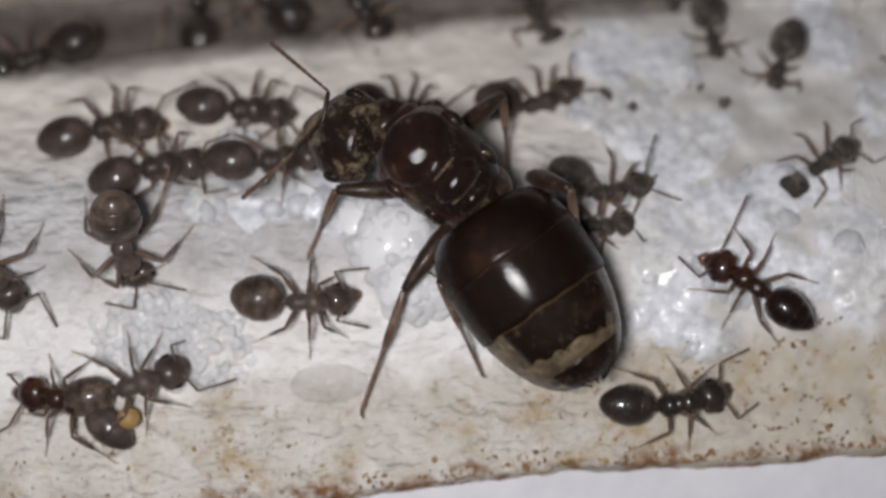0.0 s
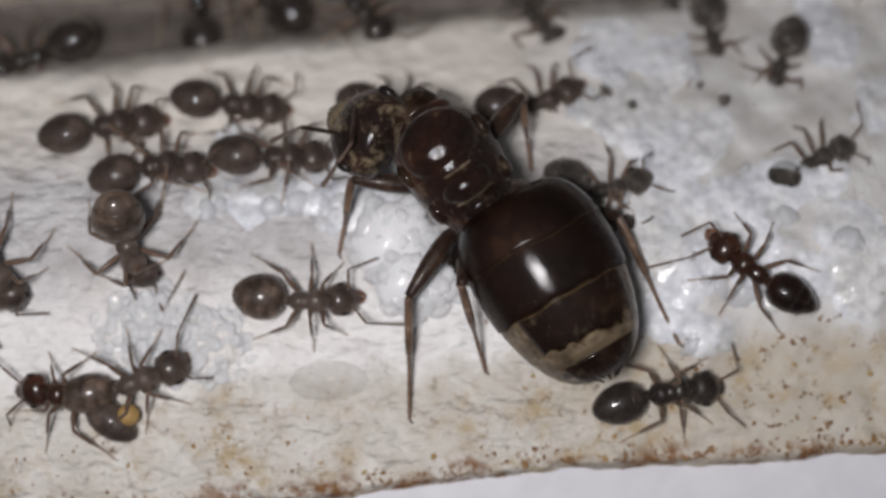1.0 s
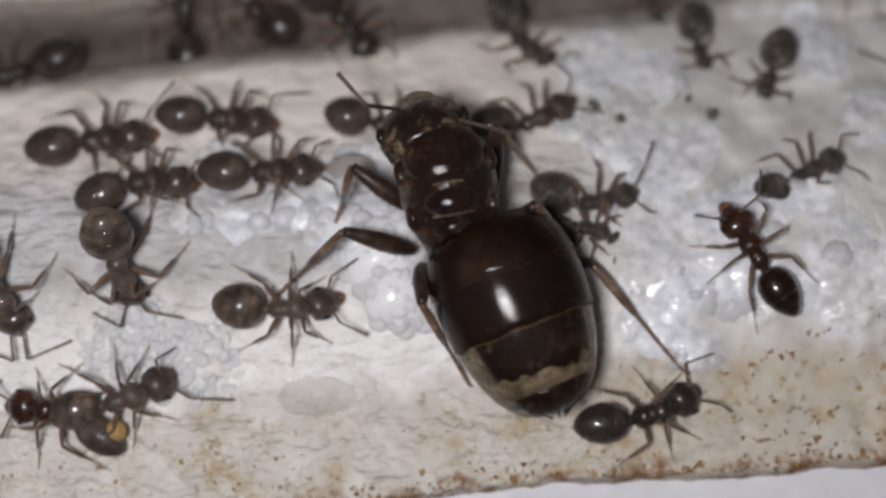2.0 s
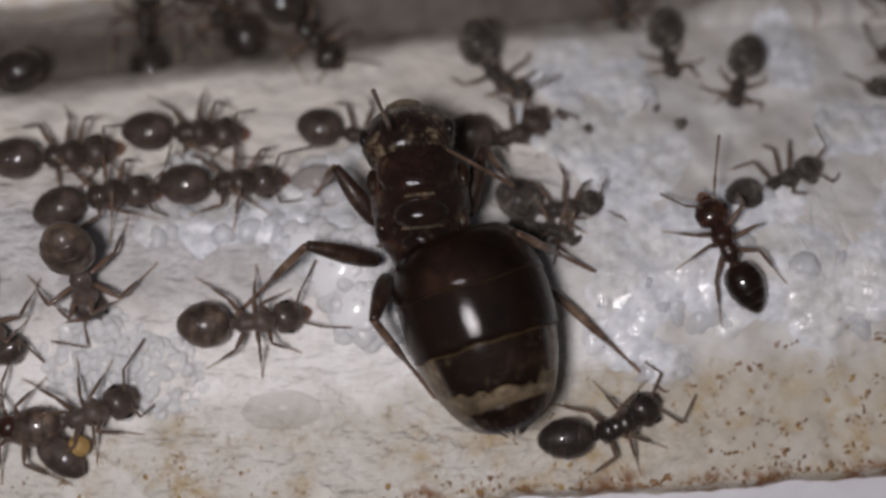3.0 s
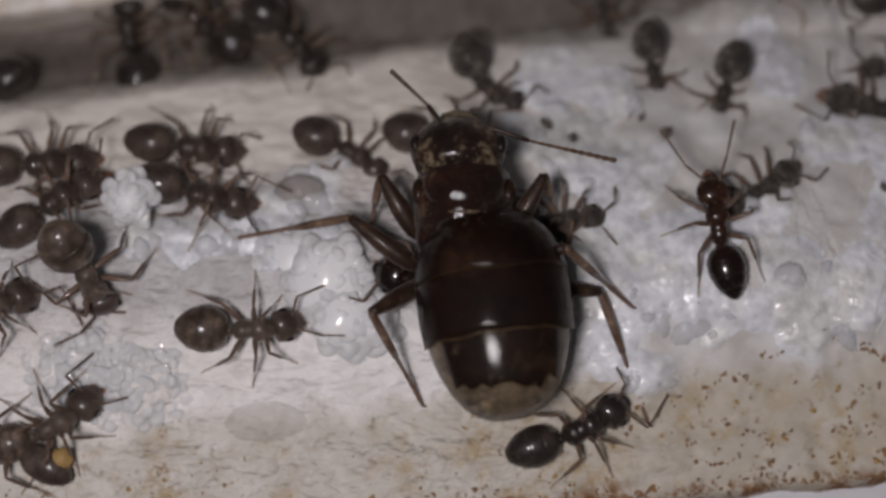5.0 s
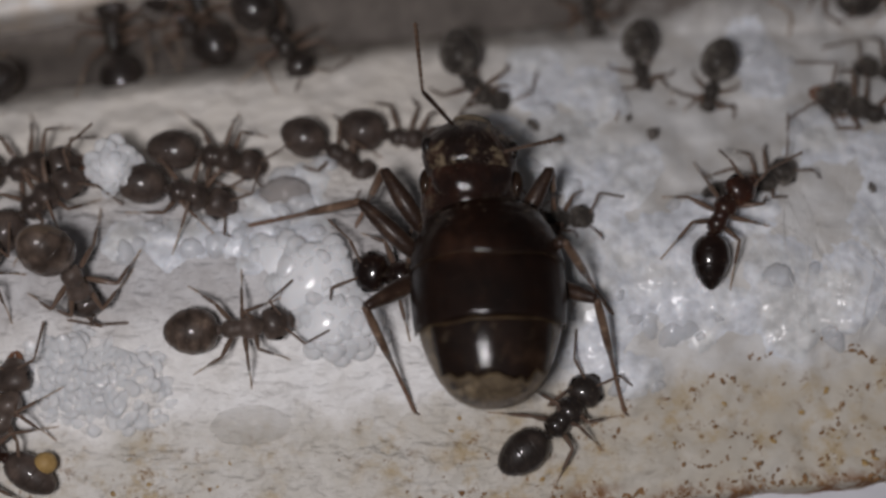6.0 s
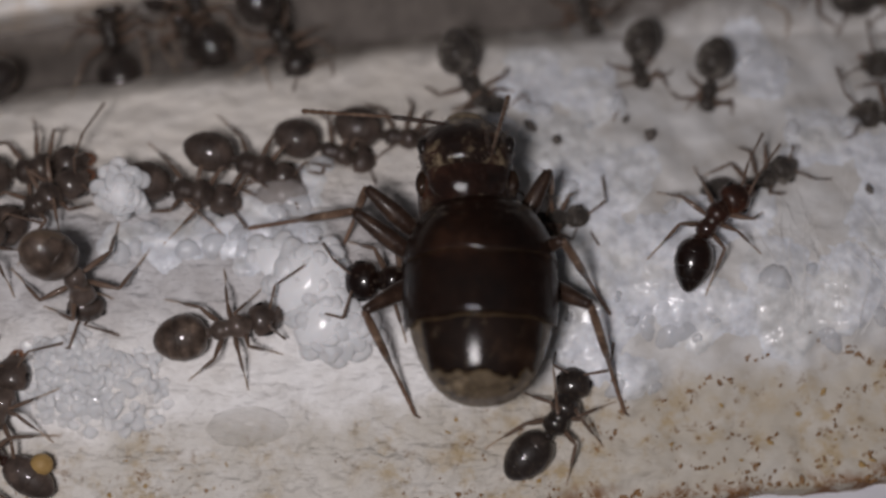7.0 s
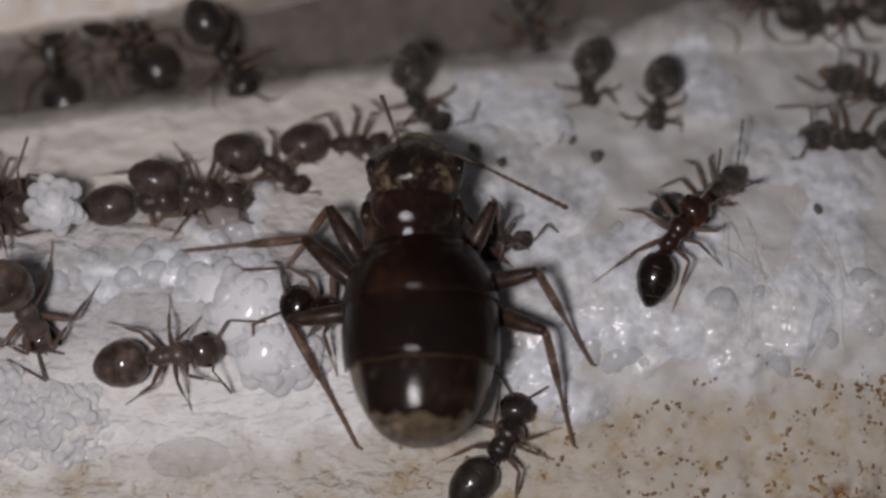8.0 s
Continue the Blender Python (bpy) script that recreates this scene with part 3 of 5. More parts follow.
    # limbs: upper part, and lower part as its child
    k = 2.35 if queen else 1.0
    thick = 0.20 if queen else 0.058
    for name in ("front", "mid", "hind"):
        femur, lower = {"front": (1.75, 2.2), "mid": (2.0, 3.3), "hind": (1.95, 3.6)}[name] if queen else (0.76, 1.36)
        P[name] = (femur, lower)
        for side in ("left", "right"):
            bm = pipe(bmesh.new(), [(femur * u, 0, 0.06 * femur * math.sin(math.pi * u)) for u in (0, 0.08, 0.25, 0.5, 0.75, 0.93, 1.0)],
                      [thick * r for r in (0.55, 0.9, 1.15, 1.2, 0.95, 0.7, 0.6)], 10)
            up = part("femur", bm, LEG if not queen else QUEEN_LEG, root)
            tib = 0.46 * lower
            bm = pipe(bmesh.new(), [(0, 0, 0), (0.05 * tib, 0, 0.01), (0.35 * tib, 0, 0.02 * k), (0.8 * tib, 0, 0.015), (tib, 0, 0)],
                      [thick * r * (0.72 if queen else 1.0) for r in (0.6, 0.7, 0.78, 0.72, 0.56)], 8)
            lo = part("tibia", bm, LEG if not queen else QUEEN_TIBIA, up)
            # foot: a chain of small joints and a claw
            bm = bmesh.new()
            fine = 0.72 if queen else 0.85
            pts, rad = [(tib * 0.98, 0, 0)], [thick * 0.42 * fine]
            for j, w in enumerate((0.45, 0.62, 0.76, 0.88, 1.0)):
                x = tib + (lower - tib) * w
                z = -0.05 * k * math.sin(math.pi * w)
                pts += [(x - 0.03 * k, 0, z), (x, 0, z)]
                rad += [thick * 0.34 * fine, thick * fine * (0.42 if j < 4 else 0.3)]
            pipe(bm, pts, rad, 7)
            pipe(bm, [(lower, 0, 0), (lower + 0.05 * k, 0.03 * k, 0.0), (lower + 0.07 * k, 0.05 * k, -0.02 * k)], [thick * 0.2, thick * 0.14, thick * 0.05], 5)
            # the foot shares the lower limb's movement, one mesh with it
            me2 = bpy.data.meshes.new("foot")
            bmesh.ops.scale(bm, vec=(MM, MM, MM), verts=bm.verts)
            bm.to_mesh(me2)
            bm.free()
            joined = bmesh.new()
            joined.from_mesh(lo.data)
            n0 = len(joined.faces)
            joined.from_mesh(me2)
            joined.faces.ensure_lookup_table()
            for f in joined.faces[n0:]:
                f.material_index, f.smooth = 1, True
            joined.to_mesh(lo.data)
            joined.free()
            lo.data.materials.append(QUEEN_TARSUS if queen else TARSUS)
            if queen:
                hairs(up, 30, 0.13, 0.009, 7, -0.6, -1.1)
            P[side + "_" + name] = (up, lo)
    scape, fun, ta = (1.35, 2.3, 0.058) if queen else (0.72, 1.08, 0.034)
    P["feeler"] = (scape, fun)
    for side in ("left", "right"):
        bm = pipe(bmesh.new(), [(scape * u, 0, 0.03 * scape * math.sin(math.pi * u)) for u in (0, 0.06, 0.3, 0.7, 0.95, 1)],
                  [ta * r for r in (0.7, 0.8, 0.85, 1.0, 1.0, 0.6)], 8)
        up = part("scape", bm, LEG if not queen else QUEEN_LEG, root)
        pts, rad = [], []
        for j in range(11):
            x0 = fun * j / 11
            w = 0.75 + 0.45 * j / 10
            pts += [(x0, 0, 0), (x0 + fun * 0.035, 0, 0), (x0 + fun * 0.07, 0, 0)]
            rad += [ta * 0.62 * w, ta * 1.0 * w, ta * 0.95 * w]
        pts.append((fun, 0, 0))
        rad.append(ta * 0.35)
        lo = part("funiculus", pipe(bmesh.new(), pts, rad, 7), LEG if not queen else QUEEN_TIBIA, up)
        P[side + "_feeler"] = (up, lo)
    for role, few, many, long in (("thorax", 60, 170, 0.24), ("gaster", 100, 320, 0.20), ("head", 40, 100, 0.20)):
        hairs(P[role], many if queen else few, long if queen else 0.11, 0.008 if queen else 0.007, few)
    if s != 1.0:
        root.scale = (s, s, s)
    return P


QUEEN_TIBIA = cuticle("queen_tibia_cuticle", (0.075, 0.044, 0.030), (0.15, 0.096, 0.066), (0.28, 0.195, 0.14), 0.34, 0.4, 0.1, 6.0, 0.04, None, 2.0, 0.12, 0.6)
QUEEN_TARSUS = cuticle("queen_tarsus_cuticle", (0.13, 0.075, 0.05), (0.21, 0.13, 0.09), (0.32, 0.22, 0.16), 0.4, 0.2, 0.1)
QUEEN_LEG = cuticle("queen_leg_cuticle", (0.022, 0.011, 0.0075), (0.034, 0.019, 0.013), (0.075, 0.045, 0.031), 0.40, 0.2, 0.1, 6.0, 0.05, None, 2.0, 0.2, 0.6)


def aim(start, goal, up=(0, 0, 1)):
    """A pose at start whose x axis points at goal."""
    x = (goal - start).normalized()
    y = Vector(up).cross(x)
    y = y.normalized() if y.length > 1e-6 else Vector((0, 1, 0))
    m = Matrix((x, y, x.cross(y))).transposed().to_4x4()
    m.translation = start
    return m


def bend(hip, pole, goal, a, b):
    """Knee and end of a limb of two rigid parts a and b that reaches for goal and bends towards pole."""
    d = goal - hip
    reach = min(max(d.length, abs(a - b) * 1.05 + 1e-6), (a + b) * 0.985)
    d = d.normalized()
    goal = hip + d * reach
    along = (a * a - b * b + reach * reach) / (2 * reach)
    off = math.sqrt(max(a * a - along * along, 0))
    if pole.z < 0:
        # knee height left open: the place on the circle nearest to the knee's place in plan
        n1 = d.cross(Vector((0, 0, 1))).normalized()
        n2 = n1.cross(d)
        n2 = n2 if n2.z > 0 else -n2
        best = None
        for k in range(-10, 11):
            f = radians(9 * k)
            q = hip + d * along + (n1 * math.sin(f) + n2 * math.cos(f)) * off
            e = (q.x - pole.x) ** 2 + (q.y - pole.y) ** 2
            if best is None or e < best[0]:
                best = (e, q)
        return best[1], goal
    side = (pole - hip) - d * (pole - hip).dot(d)
    side = side.normalized() if side.length > 1e-7 else Vector((0, 0, 1))
    return hip + d * along + side * off, goal


def key_limb(pair, rows, lengths):
    """rows: t, body pose, hip, pole, goal (in millimetres of the world, unscaled body pose)."""
    ups, los = [], []
    for t, body, s, hip, pole, goal in rows:
        knee, end = bend(hip, pole, goal, lengths[0] * s, lengths[1] * s)
        u, l = aim(hip, knee), aim(knee, end)
        inv = body.inverted()
        lu = inv @ u
        lu.translation = lu.translation / s * MM
        ll = u.inverted() @ l
        ll.translation = ll.translation / s * MM
        ups.append((t, lu))
        los.append((t, ll))
    walk(pair[0], ups)
    walk(pair[1], los)


def body_pose(x, y, z, heading, pitch=0.0, roll=0.0):
    return Matrix.Translation((x, y, z)) @ Euler((radians(roll), radians(pitch), radians(heading))).to_matrix().to_4x4()


def between(rows, t):
    """Row of numbers at time t, smoothly between the rows given."""
    ts = [r[0] for r in rows]
    out = []
    for j in range(1, len(rows[0])):
        out.append(float(np.interp(t, ts, [r[j] for r in rows])))
    return out


TIMES = [i * 0.5 for i in range(17)]
MOTIONS = []


def worker(s, rows, label, skin=CUTICLE, gaster_skin=GASTER_SKIN, head_skin=None, feelers=None, seed=1, low=0.0, calm=1.0, pitch=0.0, girth=1.0, stout=1.0):
    P = ant_parts(s, False, skin, head_skin or skin, gaster_skin, girth)
    tagged(P["root"], label, "ant", "worker ants in the nest")
    rows = list(rows)
    if len(rows) == 1:
        rows.append((8.0, *rows[0][1:]))

    def move():
        rnd = random.Random(seed)
        ph = [rnd.uniform(0, 6.28) for _ in range(8)]
        roots, heads, gasters, feet = [], [], [], {}
        limb_rows = {}
        for i, t in enumerate(TIMES):
            x, y, a, gy, hy = between(rows, t)
            a += 1.5 * calm * math.sin(1.9 * t + ph[0])
            ca, sa = math.cos(radians(a)), math.sin(radians(a))
            z = max(ground_z(x, y), ground_z(x + 0.8 * ca, y + 0.8 * sa) - 0.25, ground_z(x - 1.2 * ca, y - 1.2 * sa) - 0.25, -0.85 - float(slope(y))) + low
            body = body_pose(x, y, z + 0.011 * pitch * s, a, pitch)
            m = body.copy()
            m.translation = m.translation * MM
            roots.append((t, m))
            neck = Vector((0.47, 0, 0.60))
            hp = Matrix.Translation(neck) @ Euler((radians(3 * math.sin(t + ph[1])), radians(22 + 4 * math.sin(1.3 * t + ph[2])), radians(hy + 4 * calm * math.sin(2.2 * t + ph[3])))).to_matrix().to_4x4()
            hm = hp.copy()
            hm.translation = hm.translation * MM
            heads.append((t, hm))
            gp = Matrix.Translation((-0.60, 0, 0.56)) @ Euler((0, radians(2 + 3 * math.sin(0.9 * t + ph[4])), radians(gy))).to_matrix().to_4x4() @ Matrix.Translation((-1.36, 0, 0))
            gm = gp.copy()
            gm.translation = gm.translation * MM
            gasters.append((t, gm))
            sm = Matrix.Diagonal((s, s, s, 1))
            for n, (hx, hyy, fx, fy, px, py) in LEGS.items():
                for side, sy in (("left", 1), ("right", -1)):
                    key = side + "_" + n
                    hip = body @ sm @ Vector((hx, hyy * sy, 0.46))
                    want = body @ sm @ Vector((fx + FOOT_JIT(seed, key, 0), (fy + FOOT_JIT(seed, key, 1)) * sy, 0))
                    old = feet.get(key)
                    tripod = (side == "left") == (n == "mid")
                    if old is None or (old - want).length > 0.55 * s or ((i % 2 == 0) == tripod and (old - want).length > 0.12):
                        old = want.copy()
                    feet[key] = old
                    goal = Vector((old.x, old.y, max(ground_z(old.x, old.y), -0.9 - float(slope(old.y))) + low * 0.5 + 0.03))
                    pole = body @ sm @ Vector((px, py * sy, 1.5))
                    limb_rows.setdefault(key, []).append((t, body, s, hip, pole, goal))
            for side, sy in (("left", 1), ("right", -1)):
                base = body @ sm @ hp @ Vector((0.5, 0.13 * sy, 0.17))
                if feelers:
                    ex, ey, tx, ty = between(feelers[side], t)
                    pole, goal = Vector((ex, ey, 0.95 - float(slope(y)))), Vector((tx, ty, 0.35 - float(slope(y))))
                else:
                    w1, w2 = math.sin(2.6 * t + ph[5] + sy), math.sin(3.4 * t + ph[6] + 2 * sy)
                    pole = body @ sm @ hp @ Vector((0.85 + 0.15 * w1, (0.75 + 0.12 * w2) * sy, 0.6))
                    goal = body @ sm @ hp @ Vector((1.35 + 0.28 * w2, (0.85 + 0.4 * w1) * sy, 0.1 + 0.2 * w2))
                    goal.z = max(goal.z, z + 0.08)
                limb_rows.setdefault(side + "_feeler", []).append((t, body, s, base, pole, goal))
        walk(P["root"], roots)
        walk(P["head"], heads)
        walk(P["gaster"], gasters)
        for key, lr in limb_rows.items():
            key_limb(P[key], lr, P[key.split("_")[1]])
    P["thorax"].location, P["thorax"].scale = (0, 0, 0.62 * MM), (1, stout, stout)
    P["petiole"].location = (-0.59 * MM, 0, 0.54 * MM)
    MOTIONS.append(move)
    return P


LEGS = {"front": (0.30, 0.17, 0.98, 0.92, 0.6, 0.95), "mid": (0.02, 0.17, -0.08, 1.38, 0.15, 1.0), "hind": (-0.26, 0.17, -1.5, 1.02, -0.7, 1.0)}


def FOOT_JIT(seed, key, axis):
    return (random.Random("%d%s%d" % (seed, key, axis)).random() - 0.5) * 0.34


THORAX = [(0, -0.19, 2.05, 140), (0.5, -0.09, 2.01, 140), (1, 0.26, 1.97, 125), (1.5, 0.29, 2.19, 102), (3, 0.6, 2.31, 95), (3.5, 1.12, 2.25, 93), (4, 1.12, 2.31, 92), (5.5, 2.58, 2.34, 88), (6, 2.61, 2.6, 88), (6.5, 2.59, 2.63, 90), (7, 2.6, 2.63, 90), (7.5, 2.63, 2.59, 89), (8, 2.72, 2.53, 90)]
HEAD = [(0, -2.45, 2.75, 165), (0.5, -2.49, 2.64, 165), (1, -1.87, 2.84, 150), (1.5, -0.4, 3.24, 108), (3, 0.33, 3.41, 98), (3.5, 0.72, 3.48, 97), (4, 0.89, 3.52, 96), (5.5, 2.5, 3.33, 85), (6, 2.58, 3.33, 86), (6.5, 2.54, 3.36, 88), (7, 2.57, 3.41, 90), (7.5, 2.65, 3.45, 89), (8, 2.8, 3.5, 90)]
GASTER = [(0, 2.25, -1.14, 125), (0.5, 2.42, -1.05, 125), (1, 2.77, -1.02, 120), (1.5, 2.19, -1.35, 114), (3, 2.13, -1.4, 107), (3.5, 2.51, -1.33, 108), (4, 2.31, -1.2, 104), (5.5, 3.09, -0.59, 94), (6, 2.98, -0.45, 92), (6.5, 2.9, -0.29, 90), (7, 2.86, -0.35, 90), (7.5, 2.93, -0.51, 90), (8, 2.86, -0.64, 90)]
QUEEN_LEGS = {
    "left_mid": [(0, -1.3, -1.65, -2.41, -4.84), (0.5, -1.07, -1.63, -2.47, -4.87), (1, -0.65, -0.76, -0.82, -4.34), (1.5, -1.59, 0.78, -4.01, -0.98), (3, -1.69, 0.75, -4.04, -1.04), (3.5, -1.51, 0.91, -4.08, -0.63), (4, -1.44, 1.12, -4.73, 0.44), (5.5, -0.2, 1.84, -3.14, 1.54), (6, 0.11, 1.91, -2.96, 1.55), (6.5, -0.04, 1.91, -2.89, 1.52), (7, -0.06, 1.91, -2.87, 1.51), (7.5, 0.03, 1.94, -2.63, 1.56), (8, 0.09, 2.04, -3.01, 1.63)],
    "left_hind": [(0, -0.17, -0.96, 1.01, -3.2), (0.5, 0.25, -0.93, 1.03, -3.16), (1, 0.33, -0.76, 1.11, -3.2), (1.5, -0.3, -0.68, 0.99, -3.13), (3, -0.66, -0.67, 0.97, -3.12), (3.5, -0.24, -0.47, 1.07, -3.28), (4, -0.48, -0.13, 0.79, -2.92), (5.5, 0.44, 0.54, 1.18, -3.07), (6, 0.39, 0.48, 1.2, -3.12), (6.5, 0.39, 0.58, 1.26, -3.15), (7, 0.42, 0.44, 1.29, -3.16), (7.5, 0.42, 0.49, 1.22, -3.16), (8, 0.37, 0.53, 1.24, -3.22)],
    "left_front": [(0, -3.18, 1.26, -3.41, -0.2), (0.5, -2.94, 0.92, -3.32, -0.59), (1, -2.8, 1.47, -2.6, -0.2), (1.5, -2.6, 2.17, -2.58, 0.3), (3, -1.61, 2.98, -2.12, 1.95), (3.5, -0.81, 3.32, -0.5, 2.14), (4, -0.6, 2.69, -0.34, 1.34), (5.5, 0.51, 2.69, -0.28, 1.09), (6, 0.59, 2.72, -0.25, 1.52), (6.5, 0.3, 2.48, -0.47, 0.99), (7, 0.26, 2.48, -0.45, 1.13), (7.5, 0.42, 2.99, -0.37, 1.53), (8, 0.57, 2.9, -0.41, 1.23)],
    "right_hind": [(0, 2.76, 1.59, 3.6, -1.0), (0.5, 2.89, 1.65, 3.7, -0.9), (1, 4.05, 1.05, 5.95, -2.45), (1.5, 4.2, 0.7, 6.2, -2.68), (3, 4.27, 0.47, 6.66, -2.97), (3.5, 4.61, 0.19, 6.52, -2.96), (4, 4.61, 0.12, 6.73, -2.88), (5.5, 5.68, -0.39, 6.65, -3.82), (6, 5.67, -0.46, 6.39, -3.17), (6.5, 5.65, -0.43, 6.45, -3.21), (7, 5.61, -0.42, 6.47, -3.14), (7.5, 5.73, -0.45, 6.51, -3.22), (8, 5.77, -0.52, 6.53, -3.3)],
    "right_mid": [(0, 1.66, 1.36, 2.3, -0.6), (0.5, 1.7, 1.44, 2.4, -0.6), (1, 2.1, 1.6, 2.8, -0.4), (1.5, 2.5, 1.5, 3.4, -0.2), (3, 3.33, 0.89, 4.95, 0.04), (3.5, 3.79, 0.95, 6.04, 0.08), (4, 3.79, 0.88, 5.26, -0.12), (5.5, 5.11, 0.91, 6.82, -0.87), (6, 5, 0.98, 6.09, -0.72), (6.5, 5.05, 1.01, 6.09, -0.68), (7, 5.08, 1.01, 6.11, -0.68), (7.5, 5.08, 1.61, 7.61, 0.25), (8, 5.4, 1.06, 7.02, -1.33)],
    "right_front": [(0, 0.64, 2.93, 1.7, 2.06), (0.5, 0.81, 2.75, 1.71, 2.03), (1, 1.37, 2.57, 2.3, 1.99), (1.5, 1.54, 2.79, 2.49, 2.36), (3, 2.1, 2.54, 3.17, 2.07), (3.5, 2.56, 2.33, 3.62, 1.67), (4, 2.7, 2.4, 3.76, 1.75), (5.5, 4.17, 2.01, 4.85, 1.48), (6, 4.12, 2.14, 4.81, 1.69), (6.5, 4.18, 2.11, 4.8, 1.66), (7, 4.2, 2.11, 4.82, 1.65), (7.5, 4.2, 2.14, 5.17, 1.76), (8, 4.25, 2.09, 4.93, 1.68)],
}
QUEEN_FEELERS = {
    "left": [(0, -2.91, 4, -4.27, 5.1), (0.5, -3.46, 1.9, -3.8, 0.74), (1, -3.04, 2.69, -4.21, 2.59), (1.5, -2.46, 4.07, -3.13, 4.7), (3, -0.42, 4.17, -0.51, 4.51), (3.5, -0.58, 3.29, -0.48, 2.36), (4, 0, 5.26, -0.2, 6.92), (5.5, 1.45, 4.18, 0.63, 4.37), (6, 1.43, 5.12, 1.3, 6.41), (6.5, 1.04, 5.02, 0.74, 6.38), (7, 0.9, 4.14, -1.71, 4.35), (7.5, 1.93, 4.69, 2.47, 4.34), (8, 2.23, 4.65, 2.02, 5.24)],
    "right": [(0, -3.9, 2.07, -4.96, 1.24), (0.5, -3.32, 1.62, -3.87, 0.88), (1, -2.49, 2, -2.95, 1.47), (1.5, 0.7, 3.72, 1.55, 3.64), (3, 1.82, 2.66, 2.94, 2.14), (3.5, 2.28, 3.55, 3.54, 4.13), (4, 3.03, 4.01, 4.96, 4.85), (5.5, 4.35, 2.88, 6.51, 2), (6, 3.5, 3.48, 4.83, 3.58), (6.5, 4.11, 4.59, 5.15, 6.28), (7, 3.45, 3.79, 3.62, 4.65), (7.5, 4.4, 4.2, 6.29, 5.36), (8, 4.6, 3.41, 6.89, 2.24)],
}


# how far the fore body stoops: tilt, shift back, height and tilt of the head, height of the fore body
STOOP = [(0, 6, 0, 1.7, 28, 2.0), (1, 8, 0, 1.7, 28, 2.0), (1.5, 18, -0.3, 1.6, 34, 1.85), (3, 22, -0.45, 1.45, 38, 1.6), (4, 20, -0.45, 1.45, 38, 1.5), (5.5, 14, -0.5, 1.35, 40, 1.25), (8, 12, -0.5, 1.35, 40, 1.2)]
# how far the tip of the hind body is raised
LIFT = [(0, 4), (3.5, 6), (4, 8), (5.5, 16), (8, 18)]
ROLL = [(0, 8), (1.5, 6), (4, 3), (5.5, 0), (8, 0)]


# where the limbs leave the body as it draws back: along it and to the side, for fore, middle and hind legs
HIPS = [(0, 0.15, 0.9, -1.2, 0.85, -1.95, 1.1), (1, 0.0, 0.9, -1.3, 0.9, -2.0, 1.1), (1.5, -0.6, 1.0, -1.75, 1.1, -2.2, 1.15), (3, -1.0, 1.1, -1.9, 1.15, -2.3, 1.2), (8, -1.45, 1.15, -1.97, 1.18, -2.4, 1.3)]


def queen():
    P = ant_parts(1.0, True, QUEEN_THORAX, QUEEN_HEAD, QUEEN_GASTER)
    tagged(P["root"], "large dark brown queen ant with a swollen glossy hind body", "ant")
    P["thorax"].location = (0, 0, 2.0 * MM)
    P["petiole"].location = (-2.3 * MM, 0, 1.35 * MM)

    def move():
        roots, trunks, heads, gasters, limb_rows = [], [], [], [], {}
        for t in sorted({r[0] for r in THORAX} | set(TIMES)):
            x, y, a = between(THORAX, t)
            body = body_pose(x, y, 0, a)
            m = body.copy()
            m.translation = m.translation * MM
            roots.append((t, m))
            tilt, back, hz, hpitch, tz = between(STOOP, t)
            trunks.append((t, pose(back * MM, 0, tz * MM, 0, tilt, 0)))
            hx, hy, ha = between(HEAD, t)
            hp = body_pose(hx, hy, hz, ha, hpitch) @ Matrix.Translation((-1.0, 0, 0))
            hl = body.inverted() @ hp
            base = hp.copy()
            hl.translation = hl.translation * MM
            heads.append((t, hl))
            gx, gy, ga = between(GASTER, t)
            gl = body.inverted() @ body_pose(gx, gy, 2.2, ga, between(LIFT, t)[0], between(ROLL, t)[0]) @ Matrix.Translation((-2.46, 0, 0))
            gl.translation = gl.translation * MM
            gasters.append((t, gl))
            for key, rows in QUEEN_LEGS.items():
                side, n = key.split("_")
                sy = 1 if side == "left" else -1
                k = {"front": 0, "mid": 2, "hind": 4}[n]
                h = between(HIPS, t)[k:k + 2] + [1.0]
                kx, ky, fx, fy = between(rows, t)
                limb_rows.setdefault(key, []).append((t, body, 1.0, body @ Vector((h[0], h[1] * sy - (0.2 if n == "hind" else 0.0), h[2])), Vector((kx, ky, -1)), Vector((fx, fy, max(ground_z(fx, fy), -0.3 - float(slope(fy))) + 0.06))))
            for side, sy in (("left", 1), ("right", -1)):
                ex, ey, tx, ty = between(QUEEN_FEELERS[side], t)
                limb_rows.setdefault(side + "_feeler", []).append((t, body, 1.0, base @ Vector((1.25, 0.42 * sy, 0.5)), Vector((ex, ey, 2.0)), Vector((tx, ty, 1.0))))
        walk(P["root"], roots)
        walk(P["thorax"], trunks)
        walk(P["head"], heads)
        walk(P["gaster"], gasters)
        # the plates draw together over the tip as it is raised
        for plate, far in zip(P["plates"], (0.8, -0.55, -0.36, -0.22)):
            walk(plate, [(t, pose(far * u * MM, 0, 0)) for t, u in ((0, 0), (4, 0), (5.5, 0.95), (8, 1))])
        for key, lr in limb_rows.items():
            key_limb(P[key], lr, P[key.split("_")[1]])
    MOTIONS.append(move)
    return P


queen()

